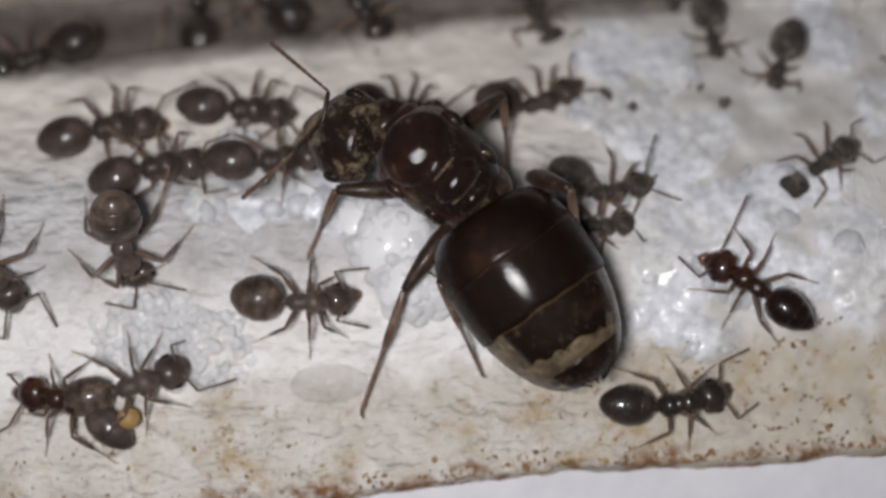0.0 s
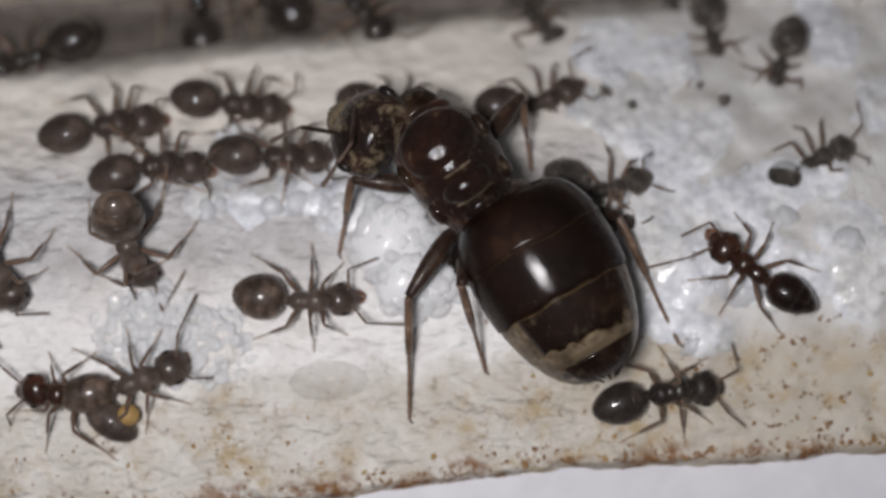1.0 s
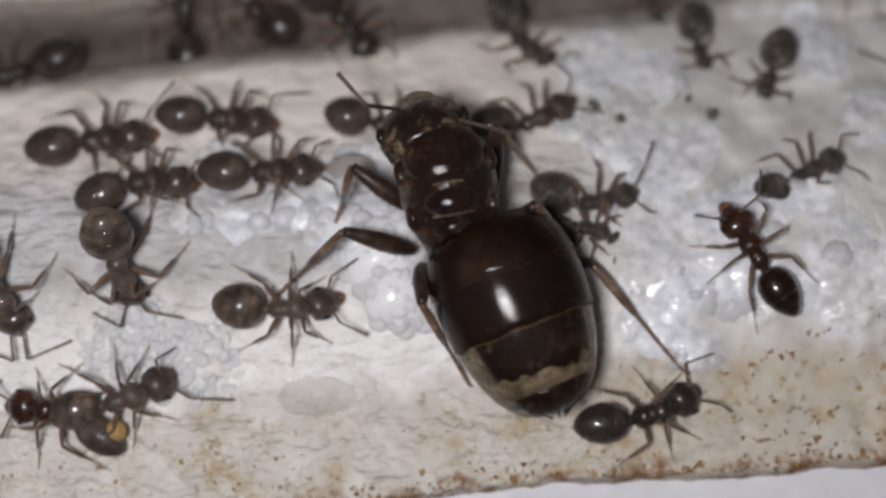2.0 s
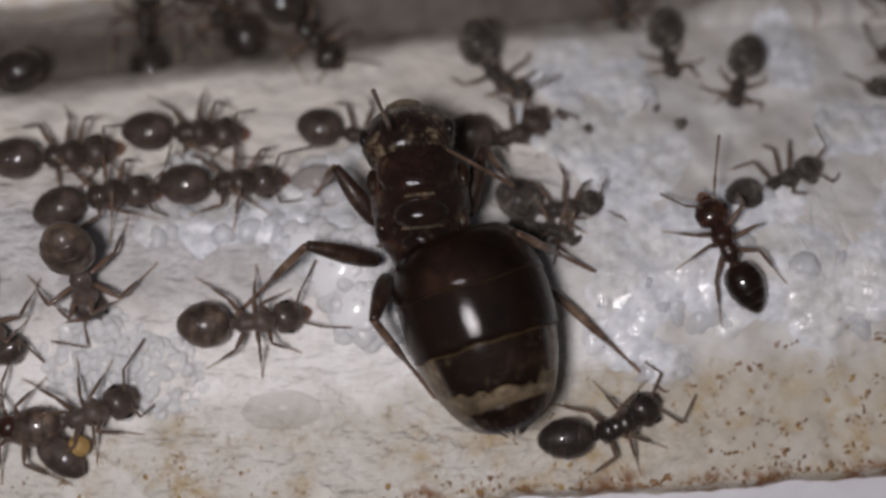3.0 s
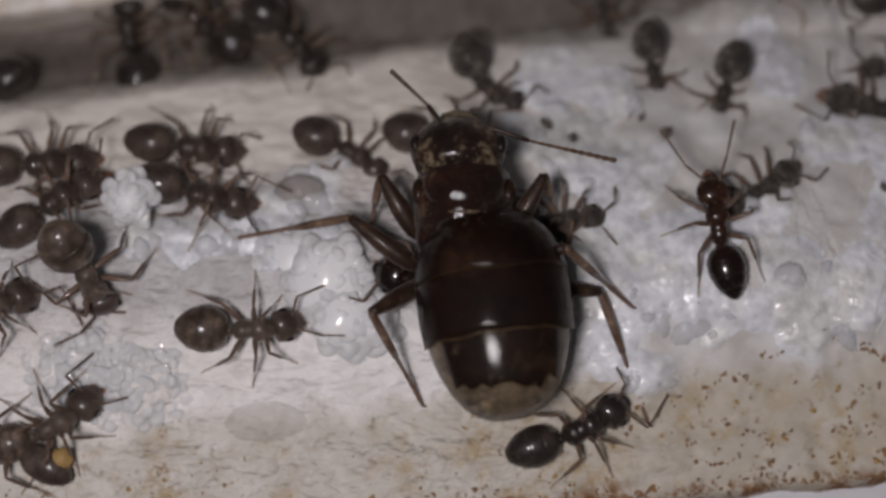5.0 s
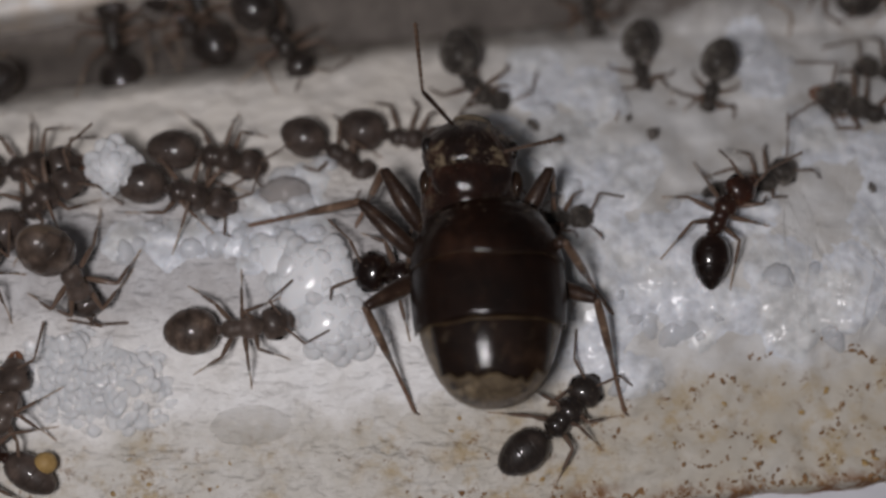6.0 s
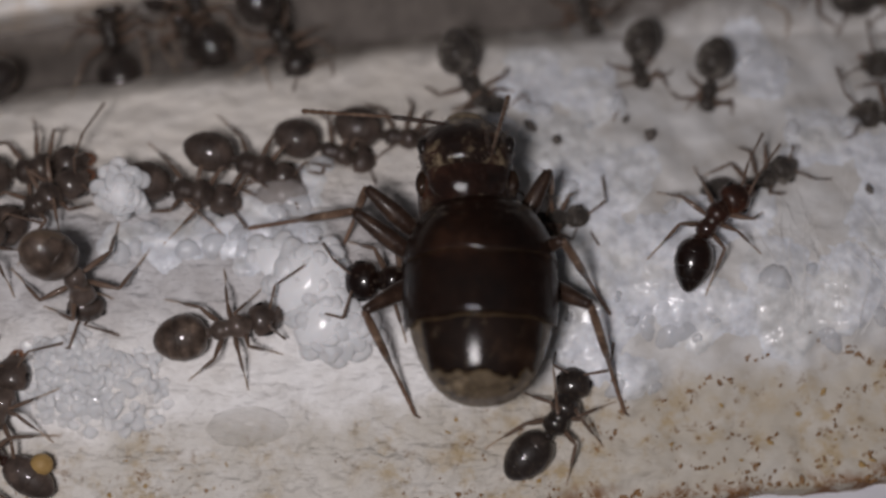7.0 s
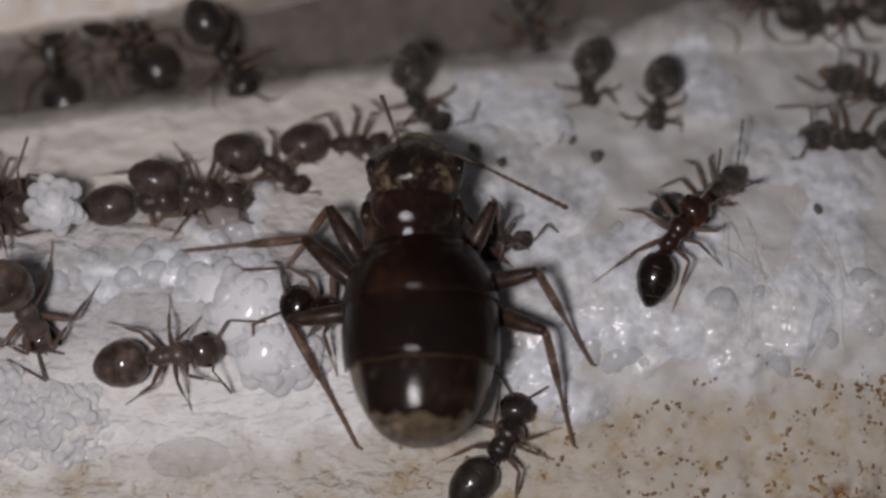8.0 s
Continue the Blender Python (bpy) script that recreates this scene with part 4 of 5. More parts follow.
worker(1, [(0, -3.37, -1.32, -2, -8, 16), (0.5, -3.34, -1.22, 2, -3, 4), (1, -3.3, -1.37, -1, -7, 11), (1.5, -3.52, -1.18, 2, -11, 15), (3, -3.46, -1.16, 5, -6, 9), (3.5, -3.38, -1.1, 5, -7, 17), (4, -3.45, -1.14, 7, -7, 10), (5.5, -2.91, -1.03, 2, -6, 10), (6, -2.98, -0.95, 5, -4, 8), (6.5, -3.2, -0.98, 12, -3, 6), (7, -3.17, -0.92, 11, -2, 4), (7.5, -3.14, -0.85, 12, -1, 2), (8, -3.14, -0.86, 9, 3, -5)],
       "grey-brown worker ant feeling the egg heap",
       feelers={"left": [(0, -2.4, -0.15, -1.83, -0.48), (0.5, -1.99, -0.45, -2.09, -0.02), (1, -2.09, -0.34, -1.52, -0.27), (1.5, -2.52, -0.55, -1.7, -0.06), (3, -2.27, -0.33, -1.97, 0.36), (3.5, -2.42, 0.43, -2.53, 1.13), (4, -2.23, -0.05, -1.94, 0.24), (5.5, -1.47, -0.07, -0.89, -0.05), (6, -2.12, 0.15, -1.76, 0.2), (6.5, -2.35, 0.74, -0.95, 1), (7, -2.04, 0.32, -1.29, 0.65), (7.5, -1.67, 0.3, -0.69, 0.69), (8, -1.8, 0.16, -0.78, -0.13)], "right": [(0, -2.29, -2.22, -1.87, -1.97), (0.5, -1.71, -1.57, -1.45, -1.87), (1, -1.7, -2.02, -0.95, -1.97), (1.5, -2.24, -1.67, -1.99, -2.12), (3, -1.51, -1.55, -0.71, -1.33), (3.5, -1.62, -1.37, -0.39, -1.44), (4, -1.34, -1.51, -0.32, -1.27), (5.5, -1.14, -1.63, -0.34, -1.25), (6, -1.17, -1.39, -0.65, -0.92), (6.5, -1.18, -1.05, -0.8, -0.32), (7, -1.77, -1.53, -1.89, -1.22), (7.5, -1.41, -1.45, -0.14, -1.11), (8, -1.9, -1.7, -1.77, -1.83)]}, head_skin=CUTICLE_DUSK, seed=3)
worker(1.12, [(0, -7.97, 0.3, -80, -11, 11), (1.5, -7.76, 0.24, -73, -8, 11), (3, -7.67, 0.2, -87, 8, -12), (4, -7.42, 0.33, -93, 7, -9), (5.5, -7.03, 0.68, -59, 9, -7), (6.5, -7.18, 0.59, -91, 38, -19), (7.5, -6.68, 0.58, -62, 13, -17), (8, -6.58, 0.5, -72, 9, -13)],
       "brown worker ant facing down the plaster floor", head_skin=CUTICLE_DUSK, seed=4, pitch=46)
worker(1.05, [(0, -9.42, -3.79, 159, -17, 25), (1.5, -9.39, -3.72, 161, -15, 21), (3, -9.36, -3.78, 160, -20, 28), (4, -9.33, -3.79, 162, -13, 19), (5.5, -9.41, -3.82, 159, -12, 17), (6.5, -9.28, -3.88, 157, -13, 19), (7.5, -9.25, -3.86, 159, -11, 18), (8, -9.24, -3.75, 159, -11, 16)],
       "reddish-headed worker ant beside a yellow crumb", CUTICLE_RED, CUTICLE_DUSK, seed=5, girth=0.72)
worker(1.08, [(0, -7.59, -3.37, 18, -5, 6), (1.5, -7.55, -3.37, 18, -13, 14), (3, -7.62, -3.44, 18, -8, 9), (4, -7.44, -3.45, 14, -9, 16), (5.5, -8.23, -3.34, 33, -16, 24), (6, -8.79, -2.96, 67, -28, 27), (6.5, -8.79, -2.85, 68, -21, 26), (7, -8.83, -2.86, 66, -19, 22), (7.5, -8.55, -2.85, 63, -19, 24), (8, -8.54, -2.82, 61, -19, 22)],
       "grey-brown worker ant standing on the plaster floor", head_skin=CUTICLE_DUSK, seed=6, girth=0.8)
worker(1.1, [(0, -11.36, -0.3, -54, 17, -20), (1.5, -11.12, -0.29, -65, 13, -11), (3, -10.16, -1.02, -56, 4, -5), (4, -9.77, -0.6, -45, 21, -23), (5.5, -9.84, -0.52, 48, -38, 32), (6.5, -9.73, 0.64, 59, -45, 13), (8, -9.52, 0.71, 44, -45, 14)],
       "grey-brown worker ant standing on the plaster floor", head_skin=CUTICLE_DUSK, seed=7, pitch=28)
worker(1.04, [(0, -8.57, 3.17, 9, 4, -6), (1.5, -8.55, 3.19, 10, 3, -5), (3, -8.52, 3.08, 5, -5, 8), (4, -8.43, 3.15, 2, -8, 12), (5.5, -8.65, 3.1, 7, -1, 1), (6.5, -8.51, 3.08, 8, -1, 1), (7.5, -8.06, 3.04, 7, -2, 4), (8, -8, 3.15, 1, 2, -3)],
       "dusky grey-brown worker ant in a row of workers", CUTICLE_DUSK, CUTICLE_DUSK, seed=8, girth=0.9, stout=1.3)
worker(0.98, [(0, -5.09, 3.64, -5, -1, 1), (1.5, -5.36, 3.73, -7, -2, 3), (3, -5.24, 3.67, -2, -2, 3), (4, -5.21, 3.66, -6, -2, 2), (5.5, -4.51, 3.44, -6, -2, 2), (6.5, -2.93, 3.18, -20, 9, -10), (7.5, -2.51, 2.98, -20, -1, 1), (8, -2.55, 3.11, -13, -3, 4)],
       "dusky grey-brown worker ant in a row of workers", CUTICLE_DUSK, CUTICLE_DUSK, seed=9, girth=0.9, stout=1.3)
worker(1, [(0, -7.2, 2.11, 9, 10, -13), (1.5, -7.16, 2.05, 4, 15, -21), (3, -7.3, 2.03, 10, 10, -16), (4, -7.86, 2.18, 20, 4, -7), (5.5, -8.17, 2.22, 36, 8, -9), (6.5, -8.03, 2.2, 34, 5, -5), (7.5, -7.82, 2.31, 36, -8, 7), (8, -7.67, 2.35, 32, -8, 8)],
       "dusky grey-brown worker ant in a row of workers", CUTICLE_DUSK, CUTICLE_DUSK, seed=10, girth=0.9, stout=1.3)
worker(1, [(0, -4.18, 2.26, 4, -10, 14), (1.5, -3.99, 2.27, 0, -5, 6), (3, -4.1, 2.31, 1, -2, 2), (4, -4.27, 2.15, -16, -7, 7), (5.5, -4.4, 2.26, -14, -2, 1), (6.5, -4.45, 2.45, -19, 7, -8), (7.5, -4.03, 2.42, -7, -3, 3), (8, -3.66, 2.91, 5, 2, -2)],
       "dusky worker ant holding a clump of eggs", CUTICLE_DUSK, CUTICLE_DUSK, seed=11, girth=0.9, stout=1.3)
worker(0.95, [(0, 2.61, 3.87, 14, -31, 20), (1.5, 2.66, 3.8, 20, -18, 13), (3, 3.05, 3.55, 15, -36, 37), (4, 3.15, 3.61, 13, -40, 45), (5.5, 1.15, 3.77, -11, 1, -1), (6.5, 0.95, 3.82, -10, -10, 8), (7.5, 1.05, 3.84, -7, -10, 11), (8, 1.12, 4.3, -3, 3, -4)],
       "dusky grey-brown worker ant in a row of workers", CUTICLE_DUSK, CUTICLE_DUSK, seed=12, low=-0.35)
worker(0.9, [(0, -0.95, 3.72, -10, 1, 0), (1.5, -1.19, 3.57, -8, -5, 4), (3, -0.91, 3.57, -12, -2, 2), (4, -0.88, 3.63, -7, -4, 3), (5.5, -0.59, 3.19, -38, 12, -35), (6.5, -0.64, 3.45, -25, 2, -3), (7.5, -0.67, 3.41, -19, -1, 2), (8, -0.73, 3.66, -33, 21, -22)],
       "dusky grey-brown worker ant in a row of workers", CUTICLE_DUSK, CUTICLE_DUSK, seed=13, low=-0.25)
worker(0.95, [(0, 4.3, 1.44, 0, -40, 27), (1.5, 4.29, 1.44, 6, -30, 18), (3, 4.26, 1.6, 1, -28, 17), (4, 4.51, 1.52, 4, -17, 10), (5.5, 4.67, 1.61, -1, -2, 2), (8, 4.7, 1.69, -3, 23, -8)],
       "dark dusty worker ant beside the pale brood", DUSTY, DUSTY, seed=14, low=-0.45)
worker(0.85, [(0, 3.98, 0.58, -7, -16, 20), (1.5, 4.18, 0.64, -14, 43, -20), (3, 4.09, 1.03, -15, 45, -45), (4, 4.12, 0.88, -5, 23, -45), (5.5, 3.8, 1.06, 9, -45, 24), (8, 4.06, 1.14, 17, -45, 36)],
       "dark dusty worker ant beside the pale brood", DUSTY, DUSTY, seed=15, low=-0.45)
worker(1, [(0, 7.62, -0.83, 145, -2, 7), (0.5, 7.63, -0.66, 148, -2, 3), (1, 7.64, -0.56, 146, 5, -9), (1.5, 7.96, 0, 127, 2, -5), (3, 8.16, 0.73, 113, 3, -3), (3.5, 7.86, 0.99, 131, -4, 9), (4, 7.74, 1.21, 131, -1, 2), (5.5, 8.69, 1.58, 82, 13, -10), (6, 8.8, 1.72, 63, 24, -32), (6.5, 8.69, 1.54, 55, 24, -25), (7, 8.65, 1.61, 52, 25, -23), (7.5, 8.74, 1.43, 53, 20, -24), (8, 9.1, 1.81, 56, 20, -20)],
       "glossy dark worker ant with a reddish head, turning on the spot", CUTICLE_RED, CUTICLE_BLACK,
       feelers={"left": [(0, 6.02, -0.52, 5.9, -0.2), (0.5, 5.84, -0.66, 4.64, -0.85), (1, 5.84, -0.56, 5, -0.6), (1.5, 6.97, 0.71, 6.64, 0.72), (3, 6.93, 1.75, 6.63, 1.96), (3.5, 6.5, 1.21, 5.61, 0.51), (4, 6, 1.98, 4.76, 2.45), (5.5, 8.34, 3.32, 8.02, 4.76), (6, 9.17, 2.86, 8.9, 3.34), (6.5, 9.37, 2.9, 9.26, 3.38), (7, 9.59, 3.33, 10.07, 3.82), (7.5, 9.14, 2.85, 10.08, 3.62), (8, 10.27, 3.43, 10.38, 3.91)], "right": [(0, 7.43, 1, 7.95, 2), (0.5, 6.61, 0.81, 6.28, 1.64), (1, 6.63, 0.42, 6, 0.25), (1.5, 8.11, 0.92, 8.37, 1.37), (3, 7.92, 3.04, 8.17, 4.09), (3.5, 6.95, 2.35, 6.33, 2.65), (4, 6.96, 2.88, 6.73, 4.63), (5.5, 9.63, 3.76, 10.21, 4.42), (6, 10.04, 3.45, 11.59, 3.7), (6.5, 10.13, 3.64, 10.73, 4.37), (7, 10.16, 3.33, 10.94, 4.2), (7.5, 10.64, 2.4, 11.89, 2.73), (8, 10.9, 3.12, 11.77, 3.31)]}, seed=16)
worker(0.9, [(0, 9.77, 2.18, 34, 12, -10), (1.5, 9.61, 2.24, 27, 9, -9), (3, 9.9, 2.3, 22, 2, -2), (4, 9.34, 2.21, 34, -3, 2), (5.5, 10, 2.43, 25, -11, 9), (6.5, 10.09, 2.46, 26, -13, 9), (8, 10.2, 2.79, 29, -8, 5)],
       "brown worker ant meeting a glossy darker one", DUSTY, DUSTY, seed=17, low=-0.60)
worker(0.86, [(0, 8.95, 4.6, -109, -2, 2), (3, 9.03, 4.69, -107, 1, -1), (5.5, 9.02, 4.8, -108, 2, -2), (8, 9.12, 4.91, -99, -2, 2)],
       "dark worker ant resting by the brood", DUSTY, DUSTY, seed=18, low=-0.75)
worker(0.84, [(0, 7.42, 5.51, -74, -6, 5), (3, 7.37, 5.52, -74, -12, 4), (5.5, 7.33, 5.38, -75, -15, 15), (8, 7.41, 5.58, -73, -45, 21)],
       "dark dusty worker ant beside the pale brood", DUSTY, DUSTY, seed=19, low=-0.75)
worker(0.86, [(0, 6.42, 7.12, -86, 3, -3), (3, 6.12, 7.12, -83, -4, 3), (5.5, 6.08, 7.27, -76, -5, 3), (8, 6.03, 7.45, -73, -15, 9)],
       "dark dusty worker ant beside the pale brood", DUSTY, DUSTY, seed=20, low=-0.65)
worker(1.06, [(0, 5.93, -3.86, 7, -13, 10), (1, 5.74, -3.65, 9, 7, -6), (1.5, 5.63, -3.8, 18, -10, 8), (3, 5.5, -3.8, 22, -18, 19), (4, 5.4, -3.8, 22, -13, 12), (5.5, 4.85, -3.46, 28, -5, 5), (6, 4.87, -3.24, 46, -10, 12), (6.5, 4.79, -3.34, 56, -20, 19), (7, 4.88, -3.13, 57, -15, 22), (7.5, 4.9, -3.01, 57, -9, 15), (8, 4.85, -3.09, 59, -12, 17)],
       "dark worker ant behind the queen's hind body", CUTICLE_DARK, CUTICLE_DARK, seed=21, low=-0.2, girth=0.86, stout=1.25)
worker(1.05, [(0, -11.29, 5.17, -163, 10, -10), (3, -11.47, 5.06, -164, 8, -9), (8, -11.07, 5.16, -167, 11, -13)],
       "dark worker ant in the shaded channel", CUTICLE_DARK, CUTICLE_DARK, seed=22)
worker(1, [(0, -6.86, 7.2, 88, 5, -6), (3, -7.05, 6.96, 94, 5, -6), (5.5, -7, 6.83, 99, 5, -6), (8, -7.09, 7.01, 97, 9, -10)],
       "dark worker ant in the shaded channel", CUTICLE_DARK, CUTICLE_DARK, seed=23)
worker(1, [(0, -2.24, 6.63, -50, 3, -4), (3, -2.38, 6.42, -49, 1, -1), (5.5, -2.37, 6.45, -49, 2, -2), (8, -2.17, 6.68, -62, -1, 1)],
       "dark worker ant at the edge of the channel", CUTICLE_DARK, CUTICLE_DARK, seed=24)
worker(0.95, [(0, 2.57, 6.37, -58, -12, 5), (1.5, 2.53, 6.21, -44, -15, 14), (3, 2.73, 5.14, -47, -27, 24), (4, 2.9, 5.03, -28, -36, 23), (5.5, 2.91, 5.09, -43, -36, 22), (6.5, 2.96, 5.13, -51, -33, 30), (7.5, 2.9, 5.07, -51, -25, 22), (8, 2.95, 5.28, -52, -45, 28)],
       "dark worker ant beside the brood heap", DUSTY, DUSTY, seed=25, low=-0.45)
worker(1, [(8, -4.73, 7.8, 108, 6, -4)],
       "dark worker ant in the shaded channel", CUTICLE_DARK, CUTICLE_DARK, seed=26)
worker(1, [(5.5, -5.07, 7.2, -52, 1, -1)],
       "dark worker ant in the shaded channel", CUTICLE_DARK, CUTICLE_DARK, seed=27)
worker(1.05, [(0, 14, 4.35, -168, 3, -4), (3, 13.74, 4.91, -171, -3, 3), (4, 13.26, 4.64, -180, 9, -7), (5.5, 12.89, 4.45, -199, 3, -3), (6, 13.06, 4.44, -201, 6, -7), (6.5, 14.11, 4.55, -181, 0, 0), (7.5, 13.96, 4.09, -181, 0, 0), (8, 14.02, 4.15, -183, 7, -8)],
       "dark dusty worker ant beside the pale brood", DUSTY, DUSTY, seed=28, low=-0.55)
worker(1, [(0, 14.3, 5.85, 177, 4, -6), (5.5, 14.08, 5.48, 172, -1, 2), (8, 14.84, 5.51, 155, 14, -7)],
       "dark dusty worker ant beside the pale brood", DUSTY, DUSTY, seed=29, low=-0.55)
worker(1, [(0, 14.62, 8.45, -150, -9, 8), (5.5, 14.25, 7.9, -169, 0, 0), (8, 14.48, 7.72, -170, 5, -4)],
       "dark dusty worker ant beside the pale brood", DUSTY, DUSTY, seed=30, low=-0.55)
worker(0.95, [(0, 12.74, 8.45, 166, 0, 0), (5.5, 12.4, 8.07, 167, -7, 3), (8, 12.2, 8.25, 155, 5, -4)],
       "dark dusty worker ant beside the pale brood", DUSTY, DUSTY, seed=31, low=-0.55)
worker(1.2, [(0, 1.5, -0.5, 160, 2, -2), (3, 1.4, -0.4, 169, 1, -1), (4, 1.5, -0.3, 169, 1, -1), (5.5, 1.14, 0.22, 171, 3, -4), (6.5, 1.02, 0.29, 179, 0, 0), (7.5, 0.92, 0.13, 179, 0, 0), (8, 0.75, 0.12, 175, 1, -1)],
       "glossy black worker ant half hidden beneath the queen", CUTICLE_BLACK, CUTICLE_BLACK, seed=32, low=-0.3)


# ---- brood ----
def egg_cluster(name, x, y, z, radius, count, seed, label, size=(0.30, 0.20), flat=0.55, material=None, loose=False):
    rnd = random.Random(seed)
    root = new(name)
    tagged(root, label, "eggs", "egg clusters")
    root.location = Vector((x, y, z)) * MM
    meshes = []
    for k in range(4):
        a, b = size[0] * rnd.uniform(0.9, 1.12), size[1] * rnd.uniform(0.92, 1.1)
        bm = bmesh.new()
        shell(bm, [(u, w, (0.3 if loose else 0.42) * h, 0.03 * math.sin(3 * u / a), 0) for u, w, h, _, _ in oval(-a, a, b, b, 0, 9, 0.5, 0.42)], 10)
        bmesh.ops.scale(bm, vec=(MM, MM, MM), verts=bm.verts)
        me = bpy.data.meshes.new("egg")
        bmesh.ops.recalc_face_normals(bm, faces=bm.faces)
        bm.to_mesh(me)
        bm.free()
        me.materials.append(material or EGG)
        me.polygons.foreach_set("use_smooth", [True] * len(me.polygons))
        meshes.append(me)
    bm = bmesh.new()
    blob(bm, (0, 0, size[1] * 0.45), (radius * 1.02, radius * 0.98, size[1] * 0.62 + flat * radius * 0.9), None, 28, 14, 0.16)
    if not loose:
        part("jelly", bm, material or JELLY, root, "clear film that binds the eggs")
    for i in range(count):
        r = radius * math.sqrt((i + 0.5) / count)
        a = i * 2.39996 + rnd.uniform(-0.3, 0.3)
        lift = size[1] * 0.45 + (size[1] * 0.62 + flat * radius * 0.9) * math.sqrt(max(0.0, 1 - (r / (1.02 * radius)) ** 2)) - size[1] * (rnd.uniform(0.26, 0.42) if r > 0.72 * radius else rnd.uniform(0.44, 0.60))
        if loose:
            r *= rnd.uniform(0.92, 1.12)
            lift = ground_z(x + r * math.cos(a), y + r * math.sin(a)) - z + rnd.uniform(-0.06, -0.015)
        e = new("egg", meshes[i % 4])
        e.parent = root
        e.matrix_basis = pose(r * math.cos(a) * MM, r * math.sin(a) * MM, lift * MM, rnd.uniform(-15, 15), rnd.uniform(-15, 15), rnd.uniform(0, 360))
    return root


for i, (x, y, r, n, flat) in enumerate(CLUSTER):
    if x > -3:
        egg_cluster("egg_cluster", x, y, ground_z(x, y) - 0.27, r * 1.05, int(n * 0.8), 40 + i, "heap of glossy translucent white ant eggs on the plaster", (0.31, 0.27), flat)
    else:
        egg_cluster("egg_cluster", x, y, ground_z(x, y), r * 1.25, int(n * 1.9), 40 + i, "thin layer of translucent white ant eggs on the plaster", (0.27, 0.19), flat, loose=True)


CARRIED = [(0, -5.39, 2.46, -1.56), (3.4, -5.38, 2.4, -1.52), (4, -6.03, 1.78, -0.09), (5.5, -6.22, 2.67, -0.35), (6, -6.27, 3.05, -0.6),
           (6.5, -6.19, 2.3, -0.21), (7, -5.95, 2.48, -0.33), (7.5, -6.32, 2.56, -0.38), (8, -6.09, 2.83, -0.55)]
clump = egg_cluster("egg_clump", -5.2, 2.4, -0.3, 0.58, 22, 77, "rounded clump of white eggs carried by a worker", (0.30, 0.23), 0.8)


def carry():
    walk(clump, [(t, pose(x * MM, y * MM, z * MM, 0, 0, 12 * t)) for t, x, y, z in CARRIED])


MOTIONS.append(carry)


def larva(x, y, length, width, turn, seed, label="plump translucent white larva lying on the nest floor", sunk=0.8, bow=0.18, skin=None, rings=0.045):
    """A curved, ringed grub, half sunk among the brood."""
    rnd = random.Random(seed)
    bm = bmesh.new()
    loops, n, m = [], 14, 22
    for j in range(m + 1):
        u = 0.5 - 0.5 * math.cos(math.pi * j / m)
        r = max(0.03, (u ** 0.42) * ((1 - u) ** 0.5) * 2.0) * width * (1 + rings * math.sin(u * 11 * 2 * math.pi))
        x0, y0 = (u - 0.5) * length, bow * length * (1 - (2 * u - 1) ** 2)
        loops.append([bm.verts.new((x0, y0 + r * math.cos(2 * math.pi * k / n), 0.85 * r * math.sin(2 * math.pi * k / n))) for k in range(n)])
    for a, b in zip(loops, loops[1:]):
        for k in range(n):
            bm.faces.new((a[k], a[(k + 1) % n], b[(k + 1) % n], b[k]))
    bm.faces.new(loops[0])
    bm.faces.new(loops[-1][::-1])
    ob = link_mesh("larva", bm, skin or LARVA)
    ob.matrix_basis = pose(x * MM, y * MM, (ground_z(x, y) + width * (0.85 - sunk)) * MM, rnd.uniform(-12, 12), rnd.uniform(-8, 8), turn)
    return tagged(ob, label, "larva", "larvae in the brood")


# single grubs on the floor
for i, (x, y, l, w, a) in enumerate([(-4.32, 0.87, 0.75, 0.26, 10), (-3.62, 1.03, 0.8, 0.3, 60), (-2.08, 2.64, 0.95, 0.28, 40), (-1.76, 1.93, 1.2, 0.34, -30),
                                     (7.93, -1.33, 1.5, 0.44, 12), (7.2, -0.9, 1.1, 0.36, 70), (8.74, 0.55, 0.9, 0.33, 20), (10.2, -0.05, 1.0, 0.36, -20)]):
    larva(x, y, l, w, a, 500 + i, sunk=1.48 if x > 5 else 1.2)
larva(-2.08, 2.28, 1.4, 0.44, 15, 519, "dull greyish translucent grub among the workers", 1.12, 0.05, GRUB, 0.03)
larva(-3.05, -3.5, 3.2, 0.8, 3, 520, "large greyish translucent grub sunk into the stained floor", 1.58, 0.02, GREY_GRUB, 0.0)

# the brood heap: grubs that can be told apart, over a bed of small eggs
rnd = random.Random(91)
for i in range(48):
    cx, cy, r = HEAP[i % len(HEAP)]
    d, a = r * math.sqrt(rnd.random()), rnd.uniform(0, 6.283)
    w = rnd.uniform(0.17, 0.27)
    larva(cx + d * math.cos(a), cy + d * math.sin(a), w * rnd.uniform(2.6, 3.6), w, rnd.uniform(0, 360), 600 + i, "small white larva in the brood heap", rnd.uniform(1.3, 1.5))


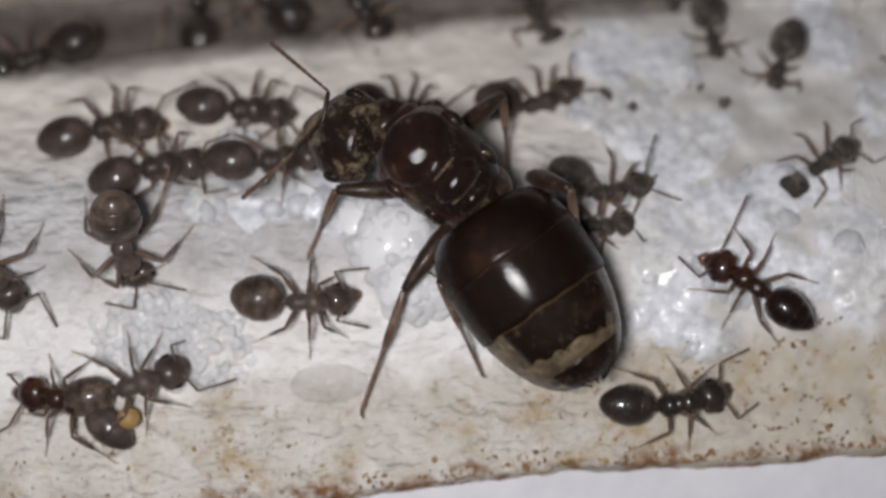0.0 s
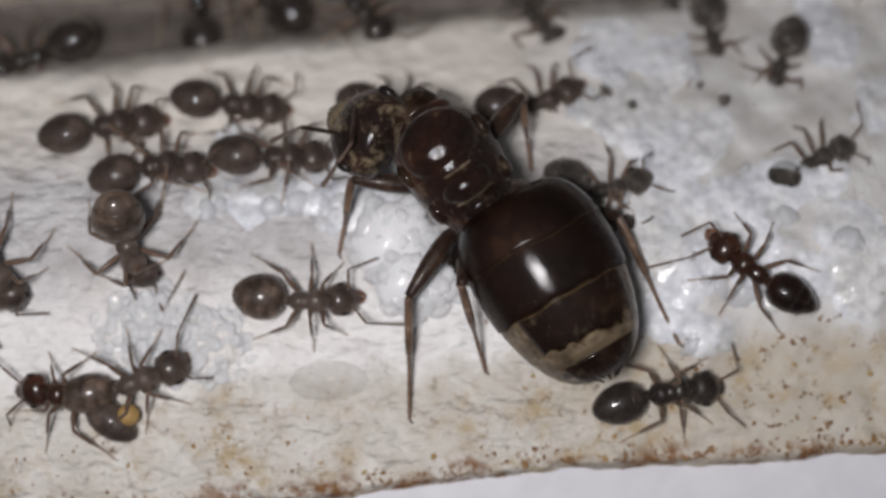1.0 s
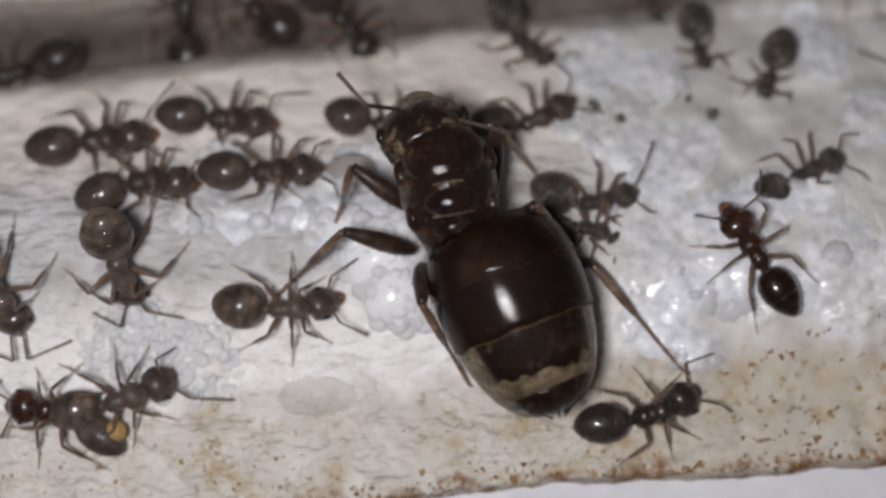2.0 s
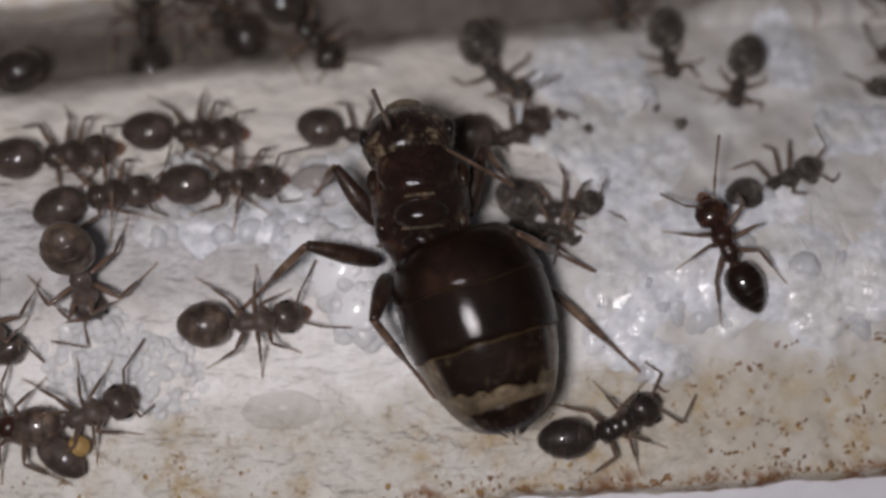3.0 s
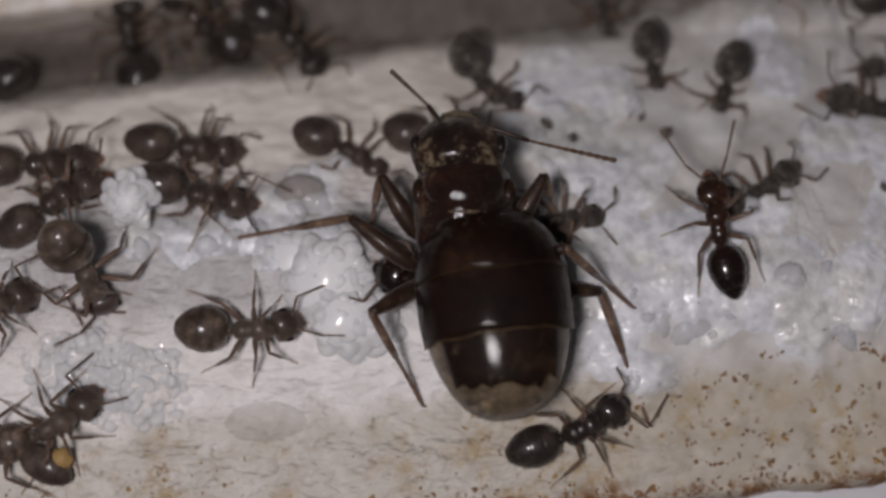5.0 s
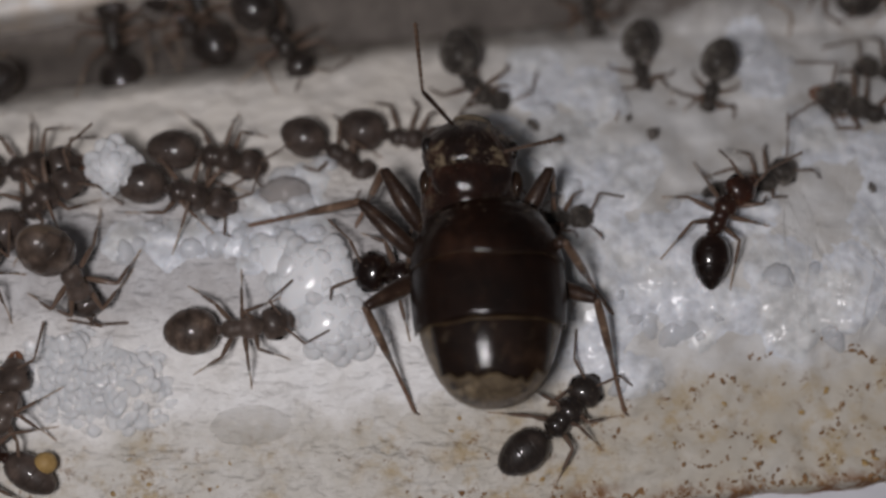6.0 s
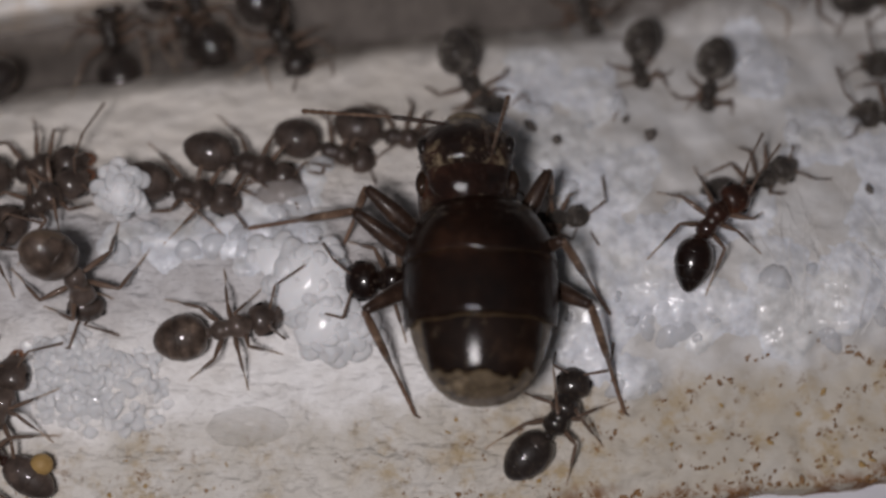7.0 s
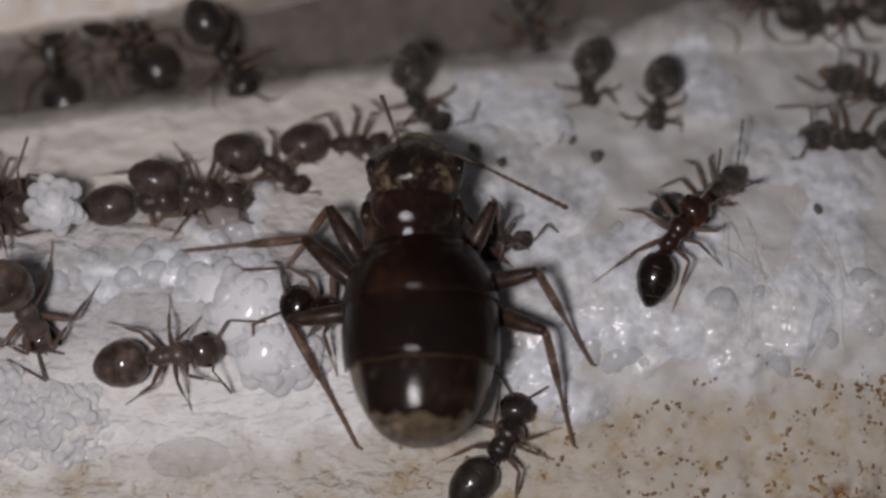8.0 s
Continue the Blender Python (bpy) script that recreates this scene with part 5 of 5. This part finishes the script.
def scatter(name, spots, material, label, category, seed, shape=(7, 5)):
    """Many small grains in one mesh: x, y, z, size, and how flat."""
    rng = np.random.RandomState(seed)
    bm = bmesh.new()
    bmesh.ops.create_uvsphere(bm, u_segments=shape[0], v_segments=shape[1], radius=1.0)
    base = np.array([v.co[:] for v in bm.verts])
    bm.verts.index_update()
    faces = [[v.index for v in f.verts] for f in bm.faces]
    bm.free()
    verts, polys = [], []
    for x, y, z, size, flat in spots:
        rot = np.array(Euler((rng.uniform(-0.4, 0.4), rng.uniform(-0.4, 0.4), rng.uniform(0, 6.28))).to_matrix())
        v = base * (1 + 0.38 * rng.uniform(-1, 1, (len(base), 1)) * (shape[1] < 6))
        v = (v * (size * rng.uniform(0.8, 1.7), size * rng.uniform(0.55, 1.0), size * flat)) @ rot.T + (x, y, z)
        polys += [[k + len(base) * len(verts) for k in f] for f in faces]
        verts.append(v)
    me = bpy.data.meshes.new(name)
    me.from_pydata((np.concatenate(verts) * MM).tolist(), [], polys)
    me.materials.append(material)
    me.polygons.foreach_set("use_smooth", [True] * len(me.polygons))
    return tagged(new(name, me), label, category, kind="stuff")


# the bed itself: hundreds of tiny eggs run together under a wet film
rng = np.random.RandomState(17)
gx, gy = np.meshgrid(np.arange(-7.5, 15, 0.05), np.arange(-3.6, 7.6, 0.05), indexing="ij")
cover = np.zeros_like(gx)
bumps = np.zeros_like(gx)
swell = 0.9 * fbm(gx * 1.2, gy * 1.2, 2)
for cx, cy, r in HEAP:
    cover = np.maximum(cover, 1 - step01(np.hypot(gx - cx, gy - cy) + swell, 0.3 * r, 1.5 * r))
    for _ in range(int(62 * r * r)):
        d, a = 1.2 * r * math.sqrt(rng.rand()), rng.uniform(0, 6.283)
        ex, ey, w, turn = cx + d * math.cos(a), cy + d * math.sin(a), rng.uniform(0.11, 0.23), rng.uniform(0, 3.14)
        dx, dy = gx - ex, gy - ey
        p, q = dx * math.cos(turn) + dy * math.sin(turn), dy * math.cos(turn) - dx * math.sin(turn)
        bumps = np.maximum(bumps, rng.uniform(0.6, 1.0) * np.exp(-((p / (1.5 * w)) ** 2 + (q / w) ** 2)))
bed_z = height(gx, gy) - 0.14 + 0.15 * cover + 0.06 * bumps * (0.25 + 0.75 * cover)
ids = np.arange(gx.size).reshape(gx.shape)
quads = np.stack([ids[:-1, :-1], ids[1:, :-1], ids[1:, 1:], ids[:-1, 1:]], -1)[cover[:-1, :-1] > 0.05]
used = np.unique(quads)
slot = np.zeros(gx.size, int)
slot[used] = np.arange(len(used))
me = bpy.data.meshes.new("brood_bed")
me.from_pydata((np.stack([gx, gy, bed_z], -1).reshape(-1, 3)[used] * MM).tolist(), [], slot[quads].tolist())
me.materials.append(BED)
me.polygons.foreach_set("use_smooth", [True] * len(me.polygons))
tagged(new("brood_bed", me), "wet bed of tiny bluish white eggs", "eggs", kind="stuff")

# brown crumbs along the damp edge and over the stain
spots = []
for i in range(640):
    x = rnd.uniform(-11, 14)
    if i < 330:
        y = float(wet_edge(np.array([x]))[0]) + abs(rnd.gauss(0, 0.22))
        if x < -3 and rnd.random() < 0.6:
            continue
    else:
        y = float(wet_edge(np.array([x]))[0]) + rnd.uniform(0.2, 2.6) * (1.0 if x > 5 else 0.75)
    if i >= 330 and noise.noise(Vector((x * 0.7, y * 0.7, 3.0))) < 0.02:
        continue
    size = rnd.choice((0.03, 0.04, 0.05, 0.06, 0.08)) if (i < 330 and noise.noise(Vector((x * 0.9, 1.0, 3.0))) > 0) or (x > 5 and i % 2) else rnd.choice((0.012, 0.015, 0.02, 0.022, 0.025, 0.03, 0.035, 0.05))
    spots.append((x, y, ground_z(x, y) + size * 0.03, size * 1.05, 0.25))
for k in range(34):
    # crumbs in straggling rows
    x, turn = rnd.uniform(4.5, 14), rnd.uniform(-0.5, 0.9)
    y = float(wet_edge(np.array([x]))[0]) + rnd.uniform(0.4, 3.5)
    for _ in range(rnd.randrange(6, 16)):
        turn += rnd.uniform(-0.6, 0.6)
        x, y = x + 0.11 * math.cos(turn), y + 0.11 * math.sin(turn)
        size = rnd.choice((0.018, 0.022, 0.03, 0.04, 0.055, 0.08))
        spots.append((x + rnd.uniform(-0.05, 0.05), y + rnd.uniform(-0.05, 0.05), ground_z(x, y) + 0.03 * size, size * 1.0, 0.22))
scatter("crumbs", spots, CRUMB, "rusty brown crumbs along the damp edge", "crumbs", 6, (6, 4))
spots = []
for i in range(26):
    x = rnd.uniform(-10, 13)
    y = float(wet_edge(np.array([x]))[0]) + rnd.uniform(0.1, 2.3)
    spots.append((x, y, ground_z(x, y), rnd.uniform(0.04, 0.10), 0.2))
scatter("grains", spots, AMBER, "ochre grains sunk into the stained floor", "grains", 7, (7, 5))
spots = [(x, y, ground_z(x, y) + 0.25, size, flat) for x, y, size, flat in ((4.34, 4.13, 0.13, 0.6), (4.96, 3.74, 0.15, 0.6), (7.43, 3.87, 0.16, 0.5), (6.84, 4.32, 0.1, 0.5), (12.83, 2.35, 0.14, 0.5))]
scatter("dirt", spots, CHANNEL, "dark dirt flecks on the brood", "dirt", 8)
bm = blob(bmesh.new(), (-7.82, -4.19, 0.75), (0.3, 0.27, 0.25), None, 16, 12, 0.25)
tagged(link_mesh("food_crumb", bm, AMBER), "yellow food crumb beside two workers", "crumb")


def strand(name, x, y, turn, length, curl, radius, material, label, z=0.25, seed=1):
    rng = random.Random(seed)
    pts = []
    for k in range(15):
        u = k / 14
        px, py = length * (u - 0.5), curl * math.sin(math.pi * u) + 0.012 * rng.uniform(-1, 1)
        c, s_ = math.cos(radians(turn)), math.sin(radians(turn))
        gx, gy = x + px * c - py * s_, y + px * s_ + py * c
        pts.append((gx, gy, ground_z(gx, gy) + z * (0.25 + math.sin(math.pi * u))))
    ob = link_mesh(name, pipe(bmesh.new(), pts, [radius] * 15, 6), material)
    return tagged(ob, label, "fibre", "loose fibres")


for i in range(22):
    strand("cotton_fibre", 11.6 + rnd.uniform(-1.6, 1.8), 0.9 + rnd.uniform(-1.5, 1.5), 100 + rnd.uniform(-35, 35), rnd.uniform(1.2, 3.2), rnd.uniform(-0.3, 0.3), 0.010,
           FIBRE, "thin white cotton fibre on the floor", rnd.uniform(0.02, 0.12), 30 + i)
strand("dry_hair", 11.26, 7.15, -60, 1.1, 0.3, 0.03, DRY_HAIR, "short curved yellowish hair", 0.2, 3)
strand("dry_hair", 6.58, 4.38, 60, 0.35, 0.05, 0.014, CRUMB, "tiny dark hair on the brood", 0.3, 4)


def motions():
    for move in MOTIONS:
        move()


motions()
